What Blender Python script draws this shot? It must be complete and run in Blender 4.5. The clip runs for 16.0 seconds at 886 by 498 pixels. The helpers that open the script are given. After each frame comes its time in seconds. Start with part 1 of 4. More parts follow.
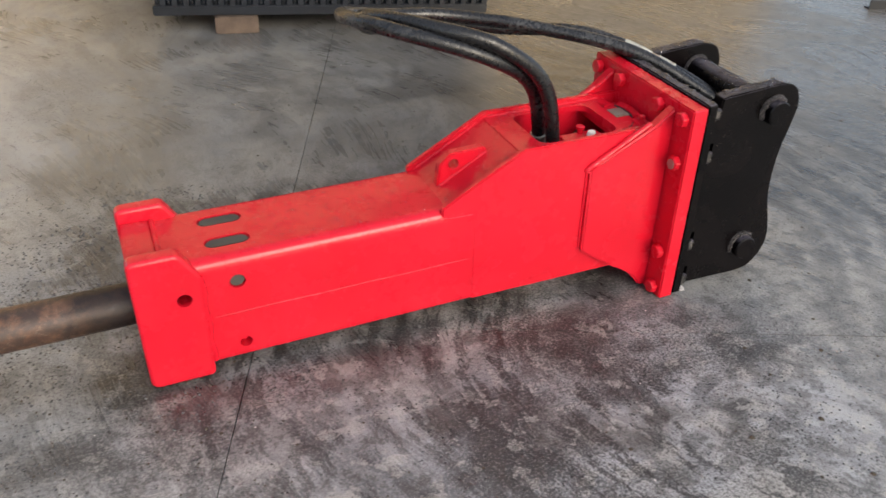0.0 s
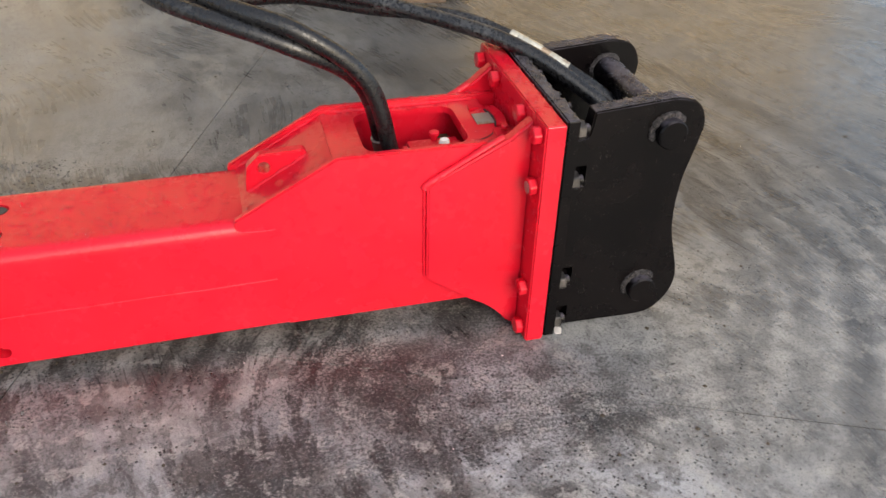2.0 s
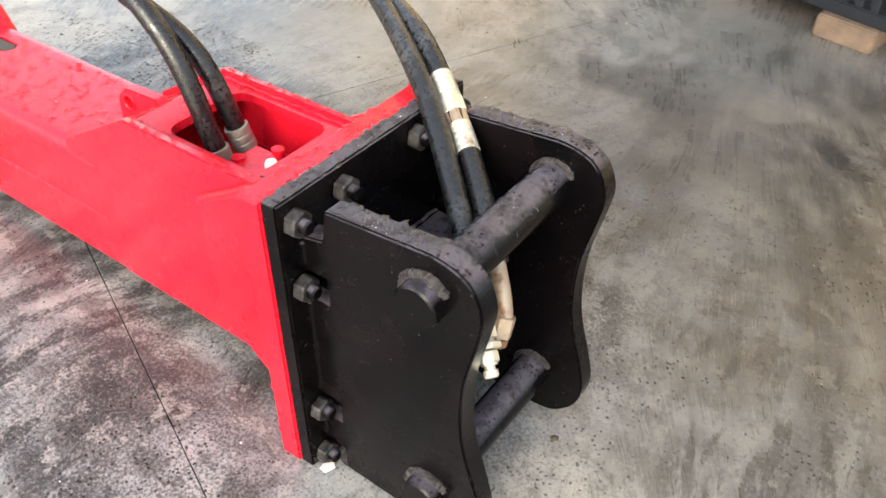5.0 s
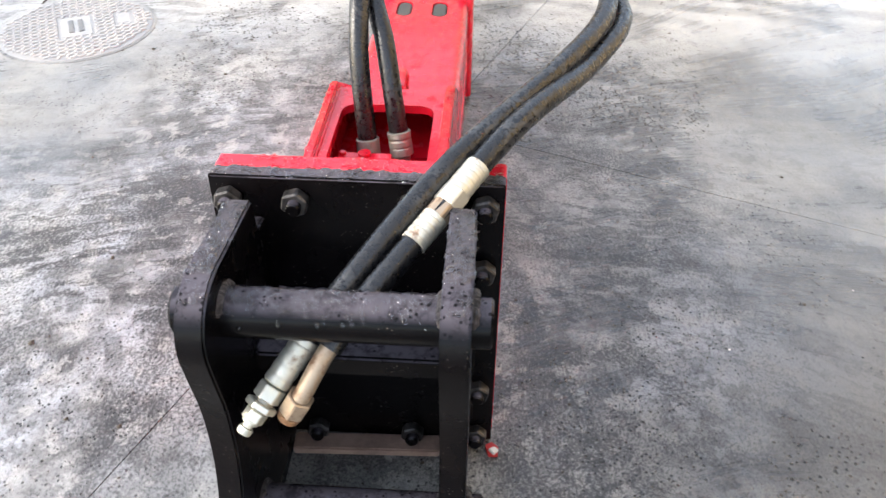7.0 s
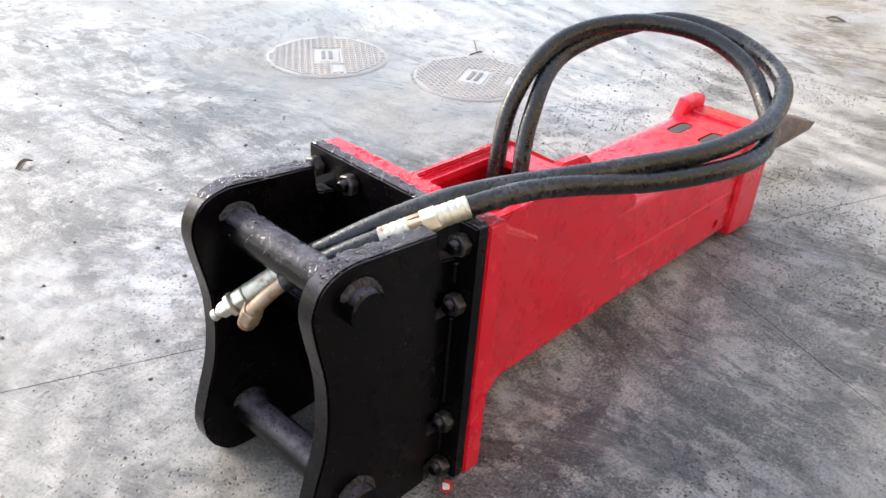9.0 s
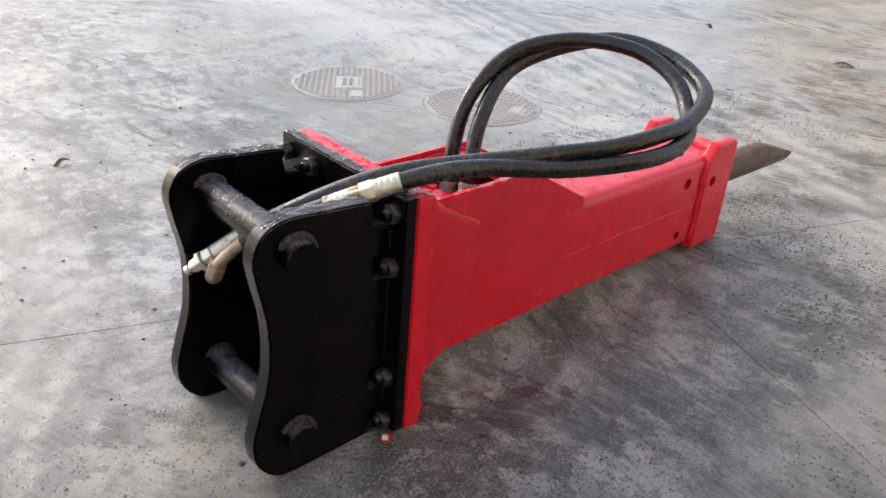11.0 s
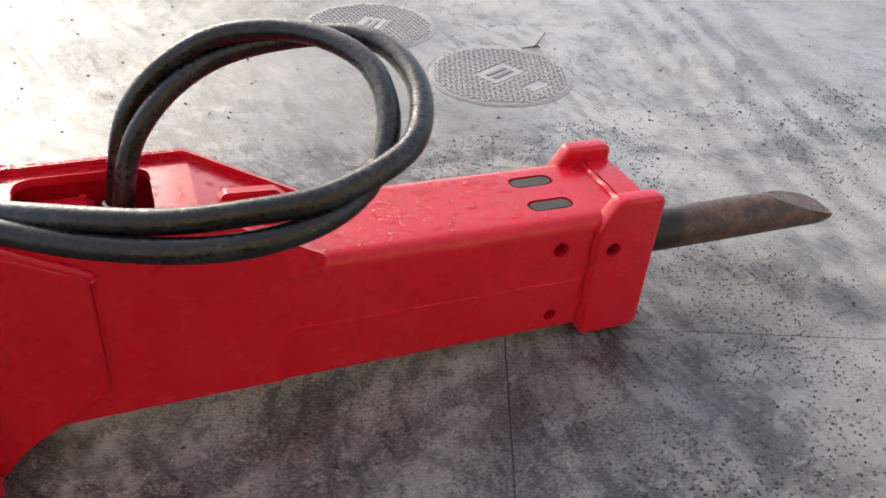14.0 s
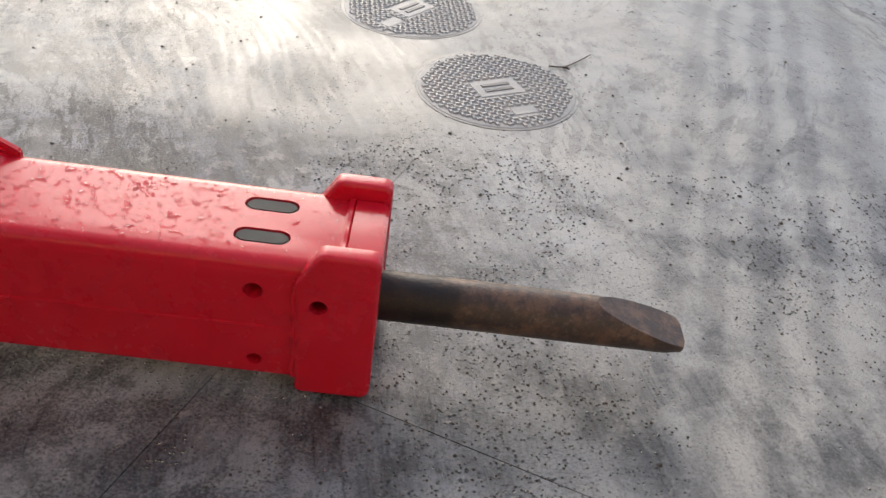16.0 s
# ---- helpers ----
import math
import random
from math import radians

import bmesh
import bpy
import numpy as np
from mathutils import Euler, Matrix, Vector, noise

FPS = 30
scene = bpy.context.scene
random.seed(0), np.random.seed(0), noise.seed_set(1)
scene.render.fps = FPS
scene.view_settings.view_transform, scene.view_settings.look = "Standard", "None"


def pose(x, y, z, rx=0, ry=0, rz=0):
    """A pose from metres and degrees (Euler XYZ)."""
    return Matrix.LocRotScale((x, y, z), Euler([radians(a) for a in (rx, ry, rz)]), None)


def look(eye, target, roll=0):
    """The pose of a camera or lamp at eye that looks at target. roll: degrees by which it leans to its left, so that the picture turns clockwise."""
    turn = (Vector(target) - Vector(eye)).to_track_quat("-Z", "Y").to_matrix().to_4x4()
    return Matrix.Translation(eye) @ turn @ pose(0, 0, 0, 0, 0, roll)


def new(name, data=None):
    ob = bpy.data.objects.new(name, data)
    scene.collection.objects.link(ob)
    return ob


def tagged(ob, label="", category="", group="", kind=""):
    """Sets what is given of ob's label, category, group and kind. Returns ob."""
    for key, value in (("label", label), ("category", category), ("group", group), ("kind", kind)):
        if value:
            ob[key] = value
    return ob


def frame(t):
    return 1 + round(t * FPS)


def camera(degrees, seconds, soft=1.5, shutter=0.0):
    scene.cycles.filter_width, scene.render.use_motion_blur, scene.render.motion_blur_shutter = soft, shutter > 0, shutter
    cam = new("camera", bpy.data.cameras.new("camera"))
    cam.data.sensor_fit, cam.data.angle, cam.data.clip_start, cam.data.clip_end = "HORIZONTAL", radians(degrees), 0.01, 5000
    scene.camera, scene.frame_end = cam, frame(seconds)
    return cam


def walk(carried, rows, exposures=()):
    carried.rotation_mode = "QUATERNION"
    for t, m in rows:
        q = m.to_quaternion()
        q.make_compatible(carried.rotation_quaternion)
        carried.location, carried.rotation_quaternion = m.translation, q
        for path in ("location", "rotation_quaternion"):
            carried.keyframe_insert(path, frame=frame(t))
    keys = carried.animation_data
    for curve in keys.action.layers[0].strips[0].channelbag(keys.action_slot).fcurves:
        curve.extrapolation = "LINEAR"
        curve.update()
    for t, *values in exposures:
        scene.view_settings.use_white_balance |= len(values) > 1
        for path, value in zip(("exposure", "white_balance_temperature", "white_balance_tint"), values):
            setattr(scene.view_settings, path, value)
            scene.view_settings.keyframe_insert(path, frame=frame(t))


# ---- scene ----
cam = camera(56.0, 16.0, shutter=0.25)
PATH = [
    (0, (0.206, -0.086, 1.582), (0.896, 1.449, 0.502), 3.2),
    (0.5, (0.377, -0.091, 1.571), (1.079, 1.444, 0.498), 2.4),
    (1, (0.545, -0.015, 1.54), (1.253, 1.492, 0.433), 3.5),
    (1.5, (0.765, 0.053, 1.549), (1.417, 1.567, 0.416), 4.6),
    (2, (1.047, 0.056, 1.535), (1.51, 1.62, 0.377), 3.8),
    (2.5, (1.352, 0.041, 1.518), (1.63, 1.636, 0.343), 2.4),
    (3, (1.615, 0.178, 1.496), (1.745, 1.771, 0.293), 1.9),
    (3.2, (1.723, 0.235, 1.505), (1.771, 1.821, 0.288), 1.6),
    (5.3, (2.77, 1.142, 1.478), (1.716, 2.242, 0.181), 1.8),
    (5.5, (2.84, 1.252, 1.491), (1.671, 2.244, 0.207), 1.3),
    (6, (2.894, 1.576, 1.471), (1.531, 2.31, 0.204), 3.2),
    (6.5, (2.932, 1.859, 1.5), (1.443, 2.171, 0.201), 2.2),
    (7, (3.005, 2.163, 1.495), (1.466, 2.05, 0.222), 0.3),
    (7.5, (2.932, 2.418, 1.462), (1.41, 2.088, 0.207), 2.4),
    (8, (2.871, 2.655, 1.493), (1.444, 1.963, 0.275), 2.9),
    (8.5, (2.84, 2.91, 1.489), (1.576, 1.884, 0.328), 2.5),
    (8.7, (2.852, 2.983, 1.487), (1.606, 1.887, 0.372), 2.6),
    (10.8, (2.943, 3.481, 1.481), (1.76, 2.19, 0.514), 3.5),
    (11, (2.897, 3.491, 1.483), (1.723, 2.193, 0.516), 3.2),
    (11.5, (2.709, 3.434, 1.487), (1.546, 2.146, 0.494), 3.6),
    (12, (2.481, 3.421, 1.487), (1.411, 2.084, 0.453), 3.7),
    (12.5, (2.214, 3.501, 1.486), (1.314, 2.06, 0.431), 3.7),
    (13, (1.93, 3.51, 1.457), (1.12, 2.027, 0.388), 3.0),
    (13.5, (1.663, 3.463, 1.483), (0.925, 1.983, 0.359), 2.9),
    (14, (1.326, 3.494, 1.466), (0.727, 1.976, 0.31), 2.9),
    (14.5, (1.009, 3.51, 1.464), (0.46, 1.974, 0.306), 3.0),
    (15, (0.69, 3.439, 1.479), (0.175, 1.896, 0.315), 4.4),
    (15.5, (0.374, 3.419, 1.479), (0.102, 1.836, 0.287), 5.3),
    (16, (0.088, 3.361, 1.481), (0.052, 1.782, 0.254), 6.7),
]
EXPOSURES = [(0.0, 0.24, 6800, 8), (2.0, 0.4, 6850, 8), (3.2, 0.5, 6800, 8), (5.3, 1.42, 6950, 5), (6.0, 1.36, 6800, 6), (6.5, 1.44, 6650, 7),
             (8.7, 1.28, 6550, 8), (10.8, 0.74, 6700, 9), (12.5, 0.52, 6750, 9), (14.5, 0.27, 6700, 9), (16.0, -0.06, 6600, 9)]
walk(cam, [(t, look(eye, aim, roll)) for t, eye, aim, roll in PATH], EXPOSURES)

# ---- light: bright overcast sky, the sun behind cloud on the open yard side ----
SUN_ELEV, SUN_HEAD = radians(26), radians(166)
world = bpy.data.worlds.new("world")
scene.world = world
world.use_nodes = True
wn, wl = world.node_tree.nodes, world.node_tree.links
sky = wn.new("ShaderNodeTexSky")
sky.sky_type, sky.sun_disc = "NISHITA", False
sky.sun_elevation, sky.sun_rotation = SUN_ELEV, SUN_HEAD
sky.air_density, sky.dust_density, sky.ozone_density = 0.8, 2.0, 1.0
wn["Background"].inputs["Strength"].default_value = 0.26
cloud = wn.new("ShaderNodeMix")
cloud.data_type = "RGBA"
cloud.inputs[0].default_value = 0.3
cloud.inputs[7].default_value = (4.6, 4.75, 5.0, 1)
wl.new(sky.outputs["Color"], cloud.inputs[6])
wl.new(cloud.outputs[2], wn["Background"].inputs["Color"])
sun_data = bpy.data.lights.new("sun", "SUN")
sun_data.energy, sun_data.angle, sun_data.color = 1.12, radians(30), (1.0, 0.97, 0.93)
sun = new("sun", sun_data)
sun_way = Vector((math.sin(SUN_HEAD) * math.cos(SUN_ELEV), math.cos(SUN_HEAD) * math.cos(SUN_ELEV), math.sin(SUN_ELEV)))
sun.matrix_world = look(sun_way * 20, (0, 0, 0))


# ---- materials ----
class Mat:
    """A node material with short helpers."""

    def __init__(self, name, rough=0.5, metal=0.0, color=(0.5, 0.5, 0.5), coat=0.0):
        self.m = bpy.data.materials.new(name)
        self.m.use_nodes = True
        self.n, self.l = self.m.node_tree.nodes, self.m.node_tree.links
        self.b = self.n["Principled BSDF"]
        self.b.inputs["Base Color"].default_value = (*color, 1)
        self.b.inputs["Roughness"].default_value = rough
        self.b.inputs["Metallic"].default_value = metal
        self.b.inputs["Coat Weight"].default_value = coat
        self.co = self.n.new("ShaderNodeTexCoord").outputs["Object"]

    def mapping(self, scale=(1, 1, 1), rot=(0, 0, 0), src=None):
        q = self.n.new("ShaderNodeMapping")
        q.inputs["Scale"].default_value, q.inputs["Rotation"].default_value = scale, rot
        self.l.new(src or self.co, q.inputs["Vector"])
        return q.outputs["Vector"]

    def noise(self, scale, detail=4, rough=0.55, vec=None, warp=0.0):
        q = self.n.new("ShaderNodeTexNoise")
        q.inputs["Scale"].default_value, q.inputs["Detail"].default_value = scale, detail
        q.inputs["Roughness"].default_value, q.inputs["Distortion"].default_value = rough, warp
        self.l.new(vec or self.co, q.inputs["Vector"])
        return q.outputs["Fac"]

    def voronoi(self, scale, vec=None, feature="F1"):
        q = self.n.new("ShaderNodeTexVoronoi")
        q.feature = feature
        q.inputs["Scale"].default_value = scale
        self.l.new(vec or self.co, q.inputs["Vector"])
        return q.outputs["Distance"]

    def ramp(self, fac, lo, hi, a=0.0, b=1.0):
        q = self.n.new("ShaderNodeMapRange")
        q.interpolation_type = "SMOOTHSTEP"
        for key, value in zip(("From Min", "From Max", "To Min", "To Max"), (lo, hi, a, b)):
            q.inputs[key].default_value = value
        self.l.new(fac, q.inputs["Value"])
        return q.outputs["Result"]

    def math(self, op, a, b):
        q = self.n.new("ShaderNodeMath")
        q.operation = op
        for i, v in enumerate((a, b)):
            if isinstance(v, (int, float)):
                q.inputs[i].default_value = v
            else:
                self.l.new(v, q.inputs[i])
        return q.outputs[0]

    def mix(self, fac, a, b, mode="MIX"):
        q = self.n.new("ShaderNodeMix")
        q.data_type, q.blend_type = "RGBA", mode
        for i, v in ((0, fac), (6, a), (7, b)):
            if isinstance(v, (int, float)):
                q.inputs[i].default_value = v
            elif isinstance(v, tuple):
                q.inputs[i].default_value = (*v, 1)
            else:
                self.l.new(v, q.inputs[i])
        return q.outputs[2]

    def streaks(self, angle, slow, fast, detail=6, rough=0.6, src=None):
        """Noise drawn out along one direction of the ground."""
        turned = self.mapping((1, 1, 1), (0, 0, radians(-angle)), src)
        return self.noise(1.0, detail, rough, vec=self.mapping((slow, fast, 1), src=turned))

    def set(self, key, value):
        self.l.new(value, self.b.inputs[key])
        return self

    def bump(self, height, strength=0.3, distance=0.01, after=None):
        q = self.n.new("ShaderNodeBump")
        q.inputs["Strength"].default_value, q.inputs["Distance"].default_value = strength, distance
        self.l.new(height, q.inputs["Height"])
        if after:
            self.l.new(after, q.inputs["Normal"])
        self.l.new(q.outputs["Normal"], self.b.inputs["Normal"])
        return q.outputs["Normal"]


def concrete():
    m = Mat("yard_concrete")
    shift = m.n.new("ShaderNodeMapping")
    shift.inputs["Location"].default_value = (3.7, 1.9, 0)
    m.l.new(m.co, shift.inputs["Vector"])
    raw, m.co = m.co, shift.outputs["Vector"]
    bend = m.n.new("ShaderNodeTexNoise")
    bend.inputs["Scale"].default_value, bend.inputs["Detail"].default_value = 0.45, 1
    m.l.new(m.co, bend.inputs["Vector"])
    warp = m.n.new("ShaderNodeVectorMath")
    warp.operation = "MULTIPLY_ADD"
    m.l.new(bend.outputs["Color"], warp.inputs[0])
    warp.inputs[1].default_value = (1.5, 1.5, 0)
    m.l.new(m.co, warp.inputs[2])
    bent = warp.outputs["Vector"]
    big = m.noise(0.8, 4, 0.6)
    mid = m.noise(2.7, 7, 0.62)
    mottle = m.noise(13, 7, 0.68)
    grain = m.noise(120, 5, 0.8)
    dust = m.noise(330, 2, 0.6)
    # tyre sweeps: long curved smears in two directions, broken up by the grain of the slab
    one = m.noise(1.0, 7, 0.6, vec=m.mapping((3.6, 0.9, 1), (0, 0, radians(14)), bent))
    two = m.noise(1.0, 7, 0.58, vec=m.mapping((0.9, 3.2, 1), (0, 0, radians(38)), bent))
    tread = m.noise(1.0, 6, 0.66, vec=m.mapping((13, 4.5, 1), (0, 0, radians(-30)), bent))
    fine = m.noise(1.0, 5, 0.75, vec=m.mapping((46, 4, 1), (0, 0, radians(14)), bent))
    warm, worn = m.noise(1.2, 4, 0.6), m.noise(1.9, 5, 0.65)
    broken = m.ramp(mottle, 0.42, 0.54, 0.45, 1.0)
    light = m.mix(m.ramp(warm, 0.40, 0.60), (0.43, 0.435, 0.445), (0.47, 0.445, 0.405))
    side = m.n.new("ShaderNodeSeparateXYZ")
    m.l.new(raw, side.inputs[0])
    # the strip that the tyres grind, beside the breaker; the rest of the yard is swept smoother
    rough_strip = m.math("MULTIPLY", m.ramp(side.outputs["Y"], 2.5, 3.1, 1.0, 0.2), m.math("MAXIMUM", m.ramp(side.outputs["X"], 1.9, 2.6, 1.0, 0.15), m.ramp(side.outputs["Y"], 2.1, 1.6, 0.0, 0.5)))
    rough_strip = m.math("MULTIPLY", rough_strip, m.math("MAXIMUM", m.ramp(side.outputs["Y"], 0.7, 1.1), m.ramp(side.outputs["X"], 0.6, 1.2, 0.15, 1.0)))
    rough_strip = m.math("MULTIPLY", rough_strip, m.ramp(side.outputs["X"], -0.5, 0.3, 0.45, 1.0))
    swept_side = m.math("MAXIMUM", m.ramp(side.outputs["Y"], 1.0, 1.9, 0.3, 1.0), m.ramp(side.outputs["X"], 0.6, 1.2, 0.3, 1.0))
    keen = m.math("ADD", m.math("MULTIPLY", rough_strip, 0.72), 0.28)
    # the ground past the bracket is strewn with fine grit
    eastern = m.math("MULTIPLY", m.ramp(side.outputs["X"], 1.9, 2.4), m.ramp(side.outputs["Y"], 1.4, 2.0, 0.5, 1.0))
    gritty = m.math("MAXIMUM", keen, m.math("MULTIPLY", eastern, m.ramp(worn, 0.4, 0.55, 0.6, 0.95)))
    streaky = m.math("MULTIPLY", keen, m.ramp(eastern, 0.0, 1.0, 1.0, 0.45))
    calm = m.mix(m.ramp(mid, 0.32, 0.64), (0.30, 0.292, 0.28), light)
    harsh = m.mix(m.ramp(mid, 0.37, 0.58), (0.15, 0.14, 0.128), light)
    base = m.mix(rough_strip, calm, harsh)
    base = m.mix(m.ramp(big, 0.47, 0.60, 0, 0.35), base, (0.36, 0.355, 0.345))
    base = m.mix(m.ramp(mid, 0.53, 0.66, 0, 0.4), base, (0.46, 0.445, 0.41))
    # long sweeps left by turning wheels
    sweep = m.streaks(108, 0.9, 9.0, 6, 0.62, bent)
    sweep_fine = m.streaks(112, 2.2, 34.0, 5, 0.7, bent)
    swept = m.math("MULTIPLY", m.ramp(sweep, 0.47, 0.62), m.ramp(m.noise(0.55, 3, 0.6), 0.40, 0.58, 0.35, 1.0))
    swept = m.math("MULTIPLY", swept, m.math("MULTIPLY", swept_side, m.math("ADD", m.math("MULTIPLY", keen, 0.6), 0.4)))
    base = m.mix(m.math("MULTIPLY", swept, 0.5), base, (0.085, 0.085, 0.09))
    base = m.mix(m.math("MULTIPLY", m.ramp(sweep_fine, 0.53, 0.65, 0, 0.4), streaky), base, (0.10, 0.098, 0.098))
    base = m.mix(m.math("MULTIPLY", m.ramp(sweep_fine, 0.46, 0.36, 0, 0.3), streaky), base, (0.55, 0.535, 0.50))
    smear = m.math("MAXIMUM", m.ramp(one, 0.48, 0.595), m.math("MULTIPLY", m.ramp(two, 0.49, 0.61), 0.9))
    smear = m.math("MULTIPLY", smear, m.ramp(mid, 0.38, 0.58, 1.0, 0.6))
    # the far half of the yard is swept cleaner
    smear = m.math("MULTIPLY", smear, m.ramp(side.outputs["Y"], 0.95, 1.25, 0.65, 1.0))
    smear = m.math("MULTIPLY", smear, m.math("MULTIPLY", m.ramp(side.outputs["Y"], 2.4, 3.0, 1.0, 0.45), m.math("MULTIPLY", m.ramp(side.outputs["X"], -0.4, 0.8, 0.5, 1.0), m.ramp(side.outputs["X"], 1.9, 2.5, 1.0, 0.45))))
    base = m.mix(m.math("MULTIPLY", m.math("MULTIPLY", smear, broken), 0.84), base, (0.036, 0.038, 0.044))
    strokes = m.math("MULTIPLY", m.ramp(tread, 0.50, 0.56), m.math("MULTIPLY", m.ramp(m.noise(0.7, 3, 0.6), 0.44, 0.56), m.ramp(side.outputs["Y"], 2.3, 2.9, 1.0, 0.35)))
    base = m.mix(m.math("MULTIPLY", m.math("MULTIPLY", strokes, broken), 0.75), base, (0.045, 0.042, 0.04))
    # tread blocks printed by a turning wheel beside the flange
    near = m.n.new("ShaderNodeVectorMath")
    near.operation = "DISTANCE"
    m.l.new(raw, near.inputs[0])
    near.inputs[1].default_value = (1.53, 1.33, 0)
    blocks = []
    for turn, scale, bends in ((106, 2.7, 2.6), (20, 1.5, 1.8)):
        q = m.n.new("ShaderNodeTexWave")
        q.inputs["Scale"].default_value, q.inputs["Distortion"].default_value = scale, bends
        q.inputs["Detail"].default_value, q.inputs["Detail Scale"].default_value = 3, 1.2
        m.l.new(m.mapping((1, 1, 1), (0, 0, radians(-turn)), raw), q.inputs["Vector"])
        blocks.append(m.ramp(q.outputs["Fac"], 0.5, 0.8))
    print_ = m.math("MULTIPLY", m.math("MULTIPLY", blocks[0], blocks[1]), m.ramp(near.outputs["Value"], 0.55, 0.25))
    base = m.mix(m.math("MULTIPLY", m.math("MULTIPLY", print_, broken), 0.75), base, (0.05, 0.045, 0.043))
    # a wheel's turning circle round the bracket, and straight tracks past the chisel
    ring = m.n.new("ShaderNodeVectorMath")
    ring.operation = "DISTANCE"
    m.l.new(raw, ring.inputs[0])
    ring.inputs[1].default_value = (1.356, 2.294, 0)
    wander = m.math("MULTIPLY", m.math("SUBTRACT", m.noise(2.2, 5, 0.65), 0.5), 0.16)
    around = m.math("ADD", ring.outputs["Value"], wander)
    across = m.math("ADD", m.math("SUBTRACT", side.outputs["X"], m.math("MULTIPLY", side.outputs["Y"], 0.24)), wander)

    def bands(place, rows, where):
        total = None
        for centre, half, k in rows:
            off = m.math("ABSOLUTE", m.math("SUBTRACT", place, centre), 0)
            one_ = m.ramp(off, half, half * 0.25, 0, k)
            total = one_ if total is None else m.math("MAXIMUM", total, one_)
        return m.math("MULTIPLY", total, where)

    tracks = m.math("MAXIMUM",
                    bands(around, ((1.615, 0.075, 1.0), (1.47, 0.08, 0.8), (1.31, 0.09, 0.85), (1.98, 0.12, 0.85), (1.79, 0.05, 0.6)), m.ramp(side.outputs["X"], 2.05, 2.45)),
                    bands(across, ((-0.97, 0.07, 0.7), (-1.1, 0.05, 0.8), (-1.26, 0.07, 0.9), (-1.41, 0.06, 0.8), (-1.64, 0.11, 0.7)), m.ramp(side.outputs["X"], -0.25, -0.55)))
    tracks = m.math("MULTIPLY", tracks, m.ramp(mid, 0.36, 0.56, 1.0, 0.7))
    base = m.mix(m.math("MULTIPLY", m.math("MULTIPLY", tracks, m.ramp(mottle, 0.42, 0.54, 0.6, 1.0)), m.ramp(side.outputs["X"], -0.5, 0.3, 0.72, 0.92)), base, (0.055, 0.054, 0.055))
    base = m.mix(m.math("MULTIPLY", m.ramp(fine, 0.53, 0.66, 0, 0.46), keen), base, (0.09, 0.087, 0.085))
    base = m.mix(m.math("MULTIPLY", m.ramp(mottle, 0.47, 0.405, 0, 0.6), gritty), base, (0.08, 0.074, 0.068))
    base = m.mix(m.math("MULTIPLY", m.ramp(mottle, 0.535, 0.595, 0, 0.6), gritty), base, (0.47, 0.45, 0.41))
    # open, gritty pores, dense where the tyres have ground dirt in
    dense = m.math("ADD", m.math("MULTIPLY", smear, 0.085), m.math("MULTIPLY", strokes, 0.07))
    dense = m.math("ADD", dense, m.ramp(worn, 0.38, 0.6, -0.03, 0.035))
    pores = m.ramp(m.math("ADD", grain, dense), 0.53, 0.62)
    base = m.mix(m.math("MULTIPLY", m.math("MULTIPLY", pores, m.math("MULTIPLY", swept_side, m.math("ADD", m.math("MULTIPLY", keen, 1.25), -0.25))), 0.72), base, (0.03, 0.028, 0.027))
    base = m.mix(m.math("MULTIPLY", m.ramp(grain, 0.46, 0.36, 0, 0.26), gritty), base, (0.62, 0.585, 0.52))
    base = m.mix(m.math("MULTIPLY", m.ramp(dust, 0.53, 0.64, 0, 0.4), gritty), base, (0.07, 0.066, 0.06))
    spots = m.math("MULTIPLY", m.ramp(m.voronoi(62), 0.25, 0.15), m.ramp(m.noise(1.7, 6, 0.75), 0.46, 0.56))
    base = m.mix(m.math("MULTIPLY", spots, 0.9), base, (0.022, 0.021, 0.022))
    # years of ground-in oil and tyre rubber, plus painted shade round the breaker, out past the bracket
    grime_shade = m.math("MULTIPLY", m.ramp(side.outputs["Y"], 1.2, 1.9, 0.2, 1.0), m.ramp(m.noise(1.4, 6, 0.7), 0.36, 0.6, 0.5, 1.0))
    grime_shade = m.math("MULTIPLY", grime_shade, m.math("MULTIPLY", m.ramp(side.outputs["X"], -0.5, 0.4, 0.35, 1.0), m.ramp(side.outputs["Y"], 2.4, 3.0, 1.0, 0.5)))
    # shade at the breaker's foot, put into the floor colour
    beside = m.math("MULTIPLY", m.ramp(side.outputs["X"], 1.2, 1.7, 1.0, 0.3), m.ramp(side.outputs["Y"], 1.85, 2.15))
    grime_shade = m.math("MULTIPLY", grime_shade, m.math("MAXIMUM", beside, m.ramp(side.outputs["Y"], 2.1, 1.8)))
    grime_shade = m.math("MAXIMUM", grime_shade, m.math("MULTIPLY", m.ramp(side.outputs["X"], 1.9, 2.35, 0.0, 1.0), m.ramp(side.outputs["Y"], 1.5, 2.5, 0.3, 1.0)))
    grime_shade = m.math("MAXIMUM", grime_shade, m.math("MULTIPLY", m.ramp(side.outputs["X"], 1.0, 2.0, 0.0, 0.9), m.ramp(side.outputs["Y"], 2.2, 2.6)))
    base = m.mix(m.math("MULTIPLY", grime_shade, 0.79), base, m.mix(1.0, base, (0.38, 0.38, 0.39), "MULTIPLY"))
    # the calmer ground is a duller, browner slab
    base = m.mix(m.math("MULTIPLY", m.math("SUBTRACT", 1.0, rough_strip), m.ramp(side.outputs["X"], -0.5, 0.3, 0.35, 1.0)), base, m.mix(1.0, base, (0.70, 0.675, 0.63), "MULTIPLY"))
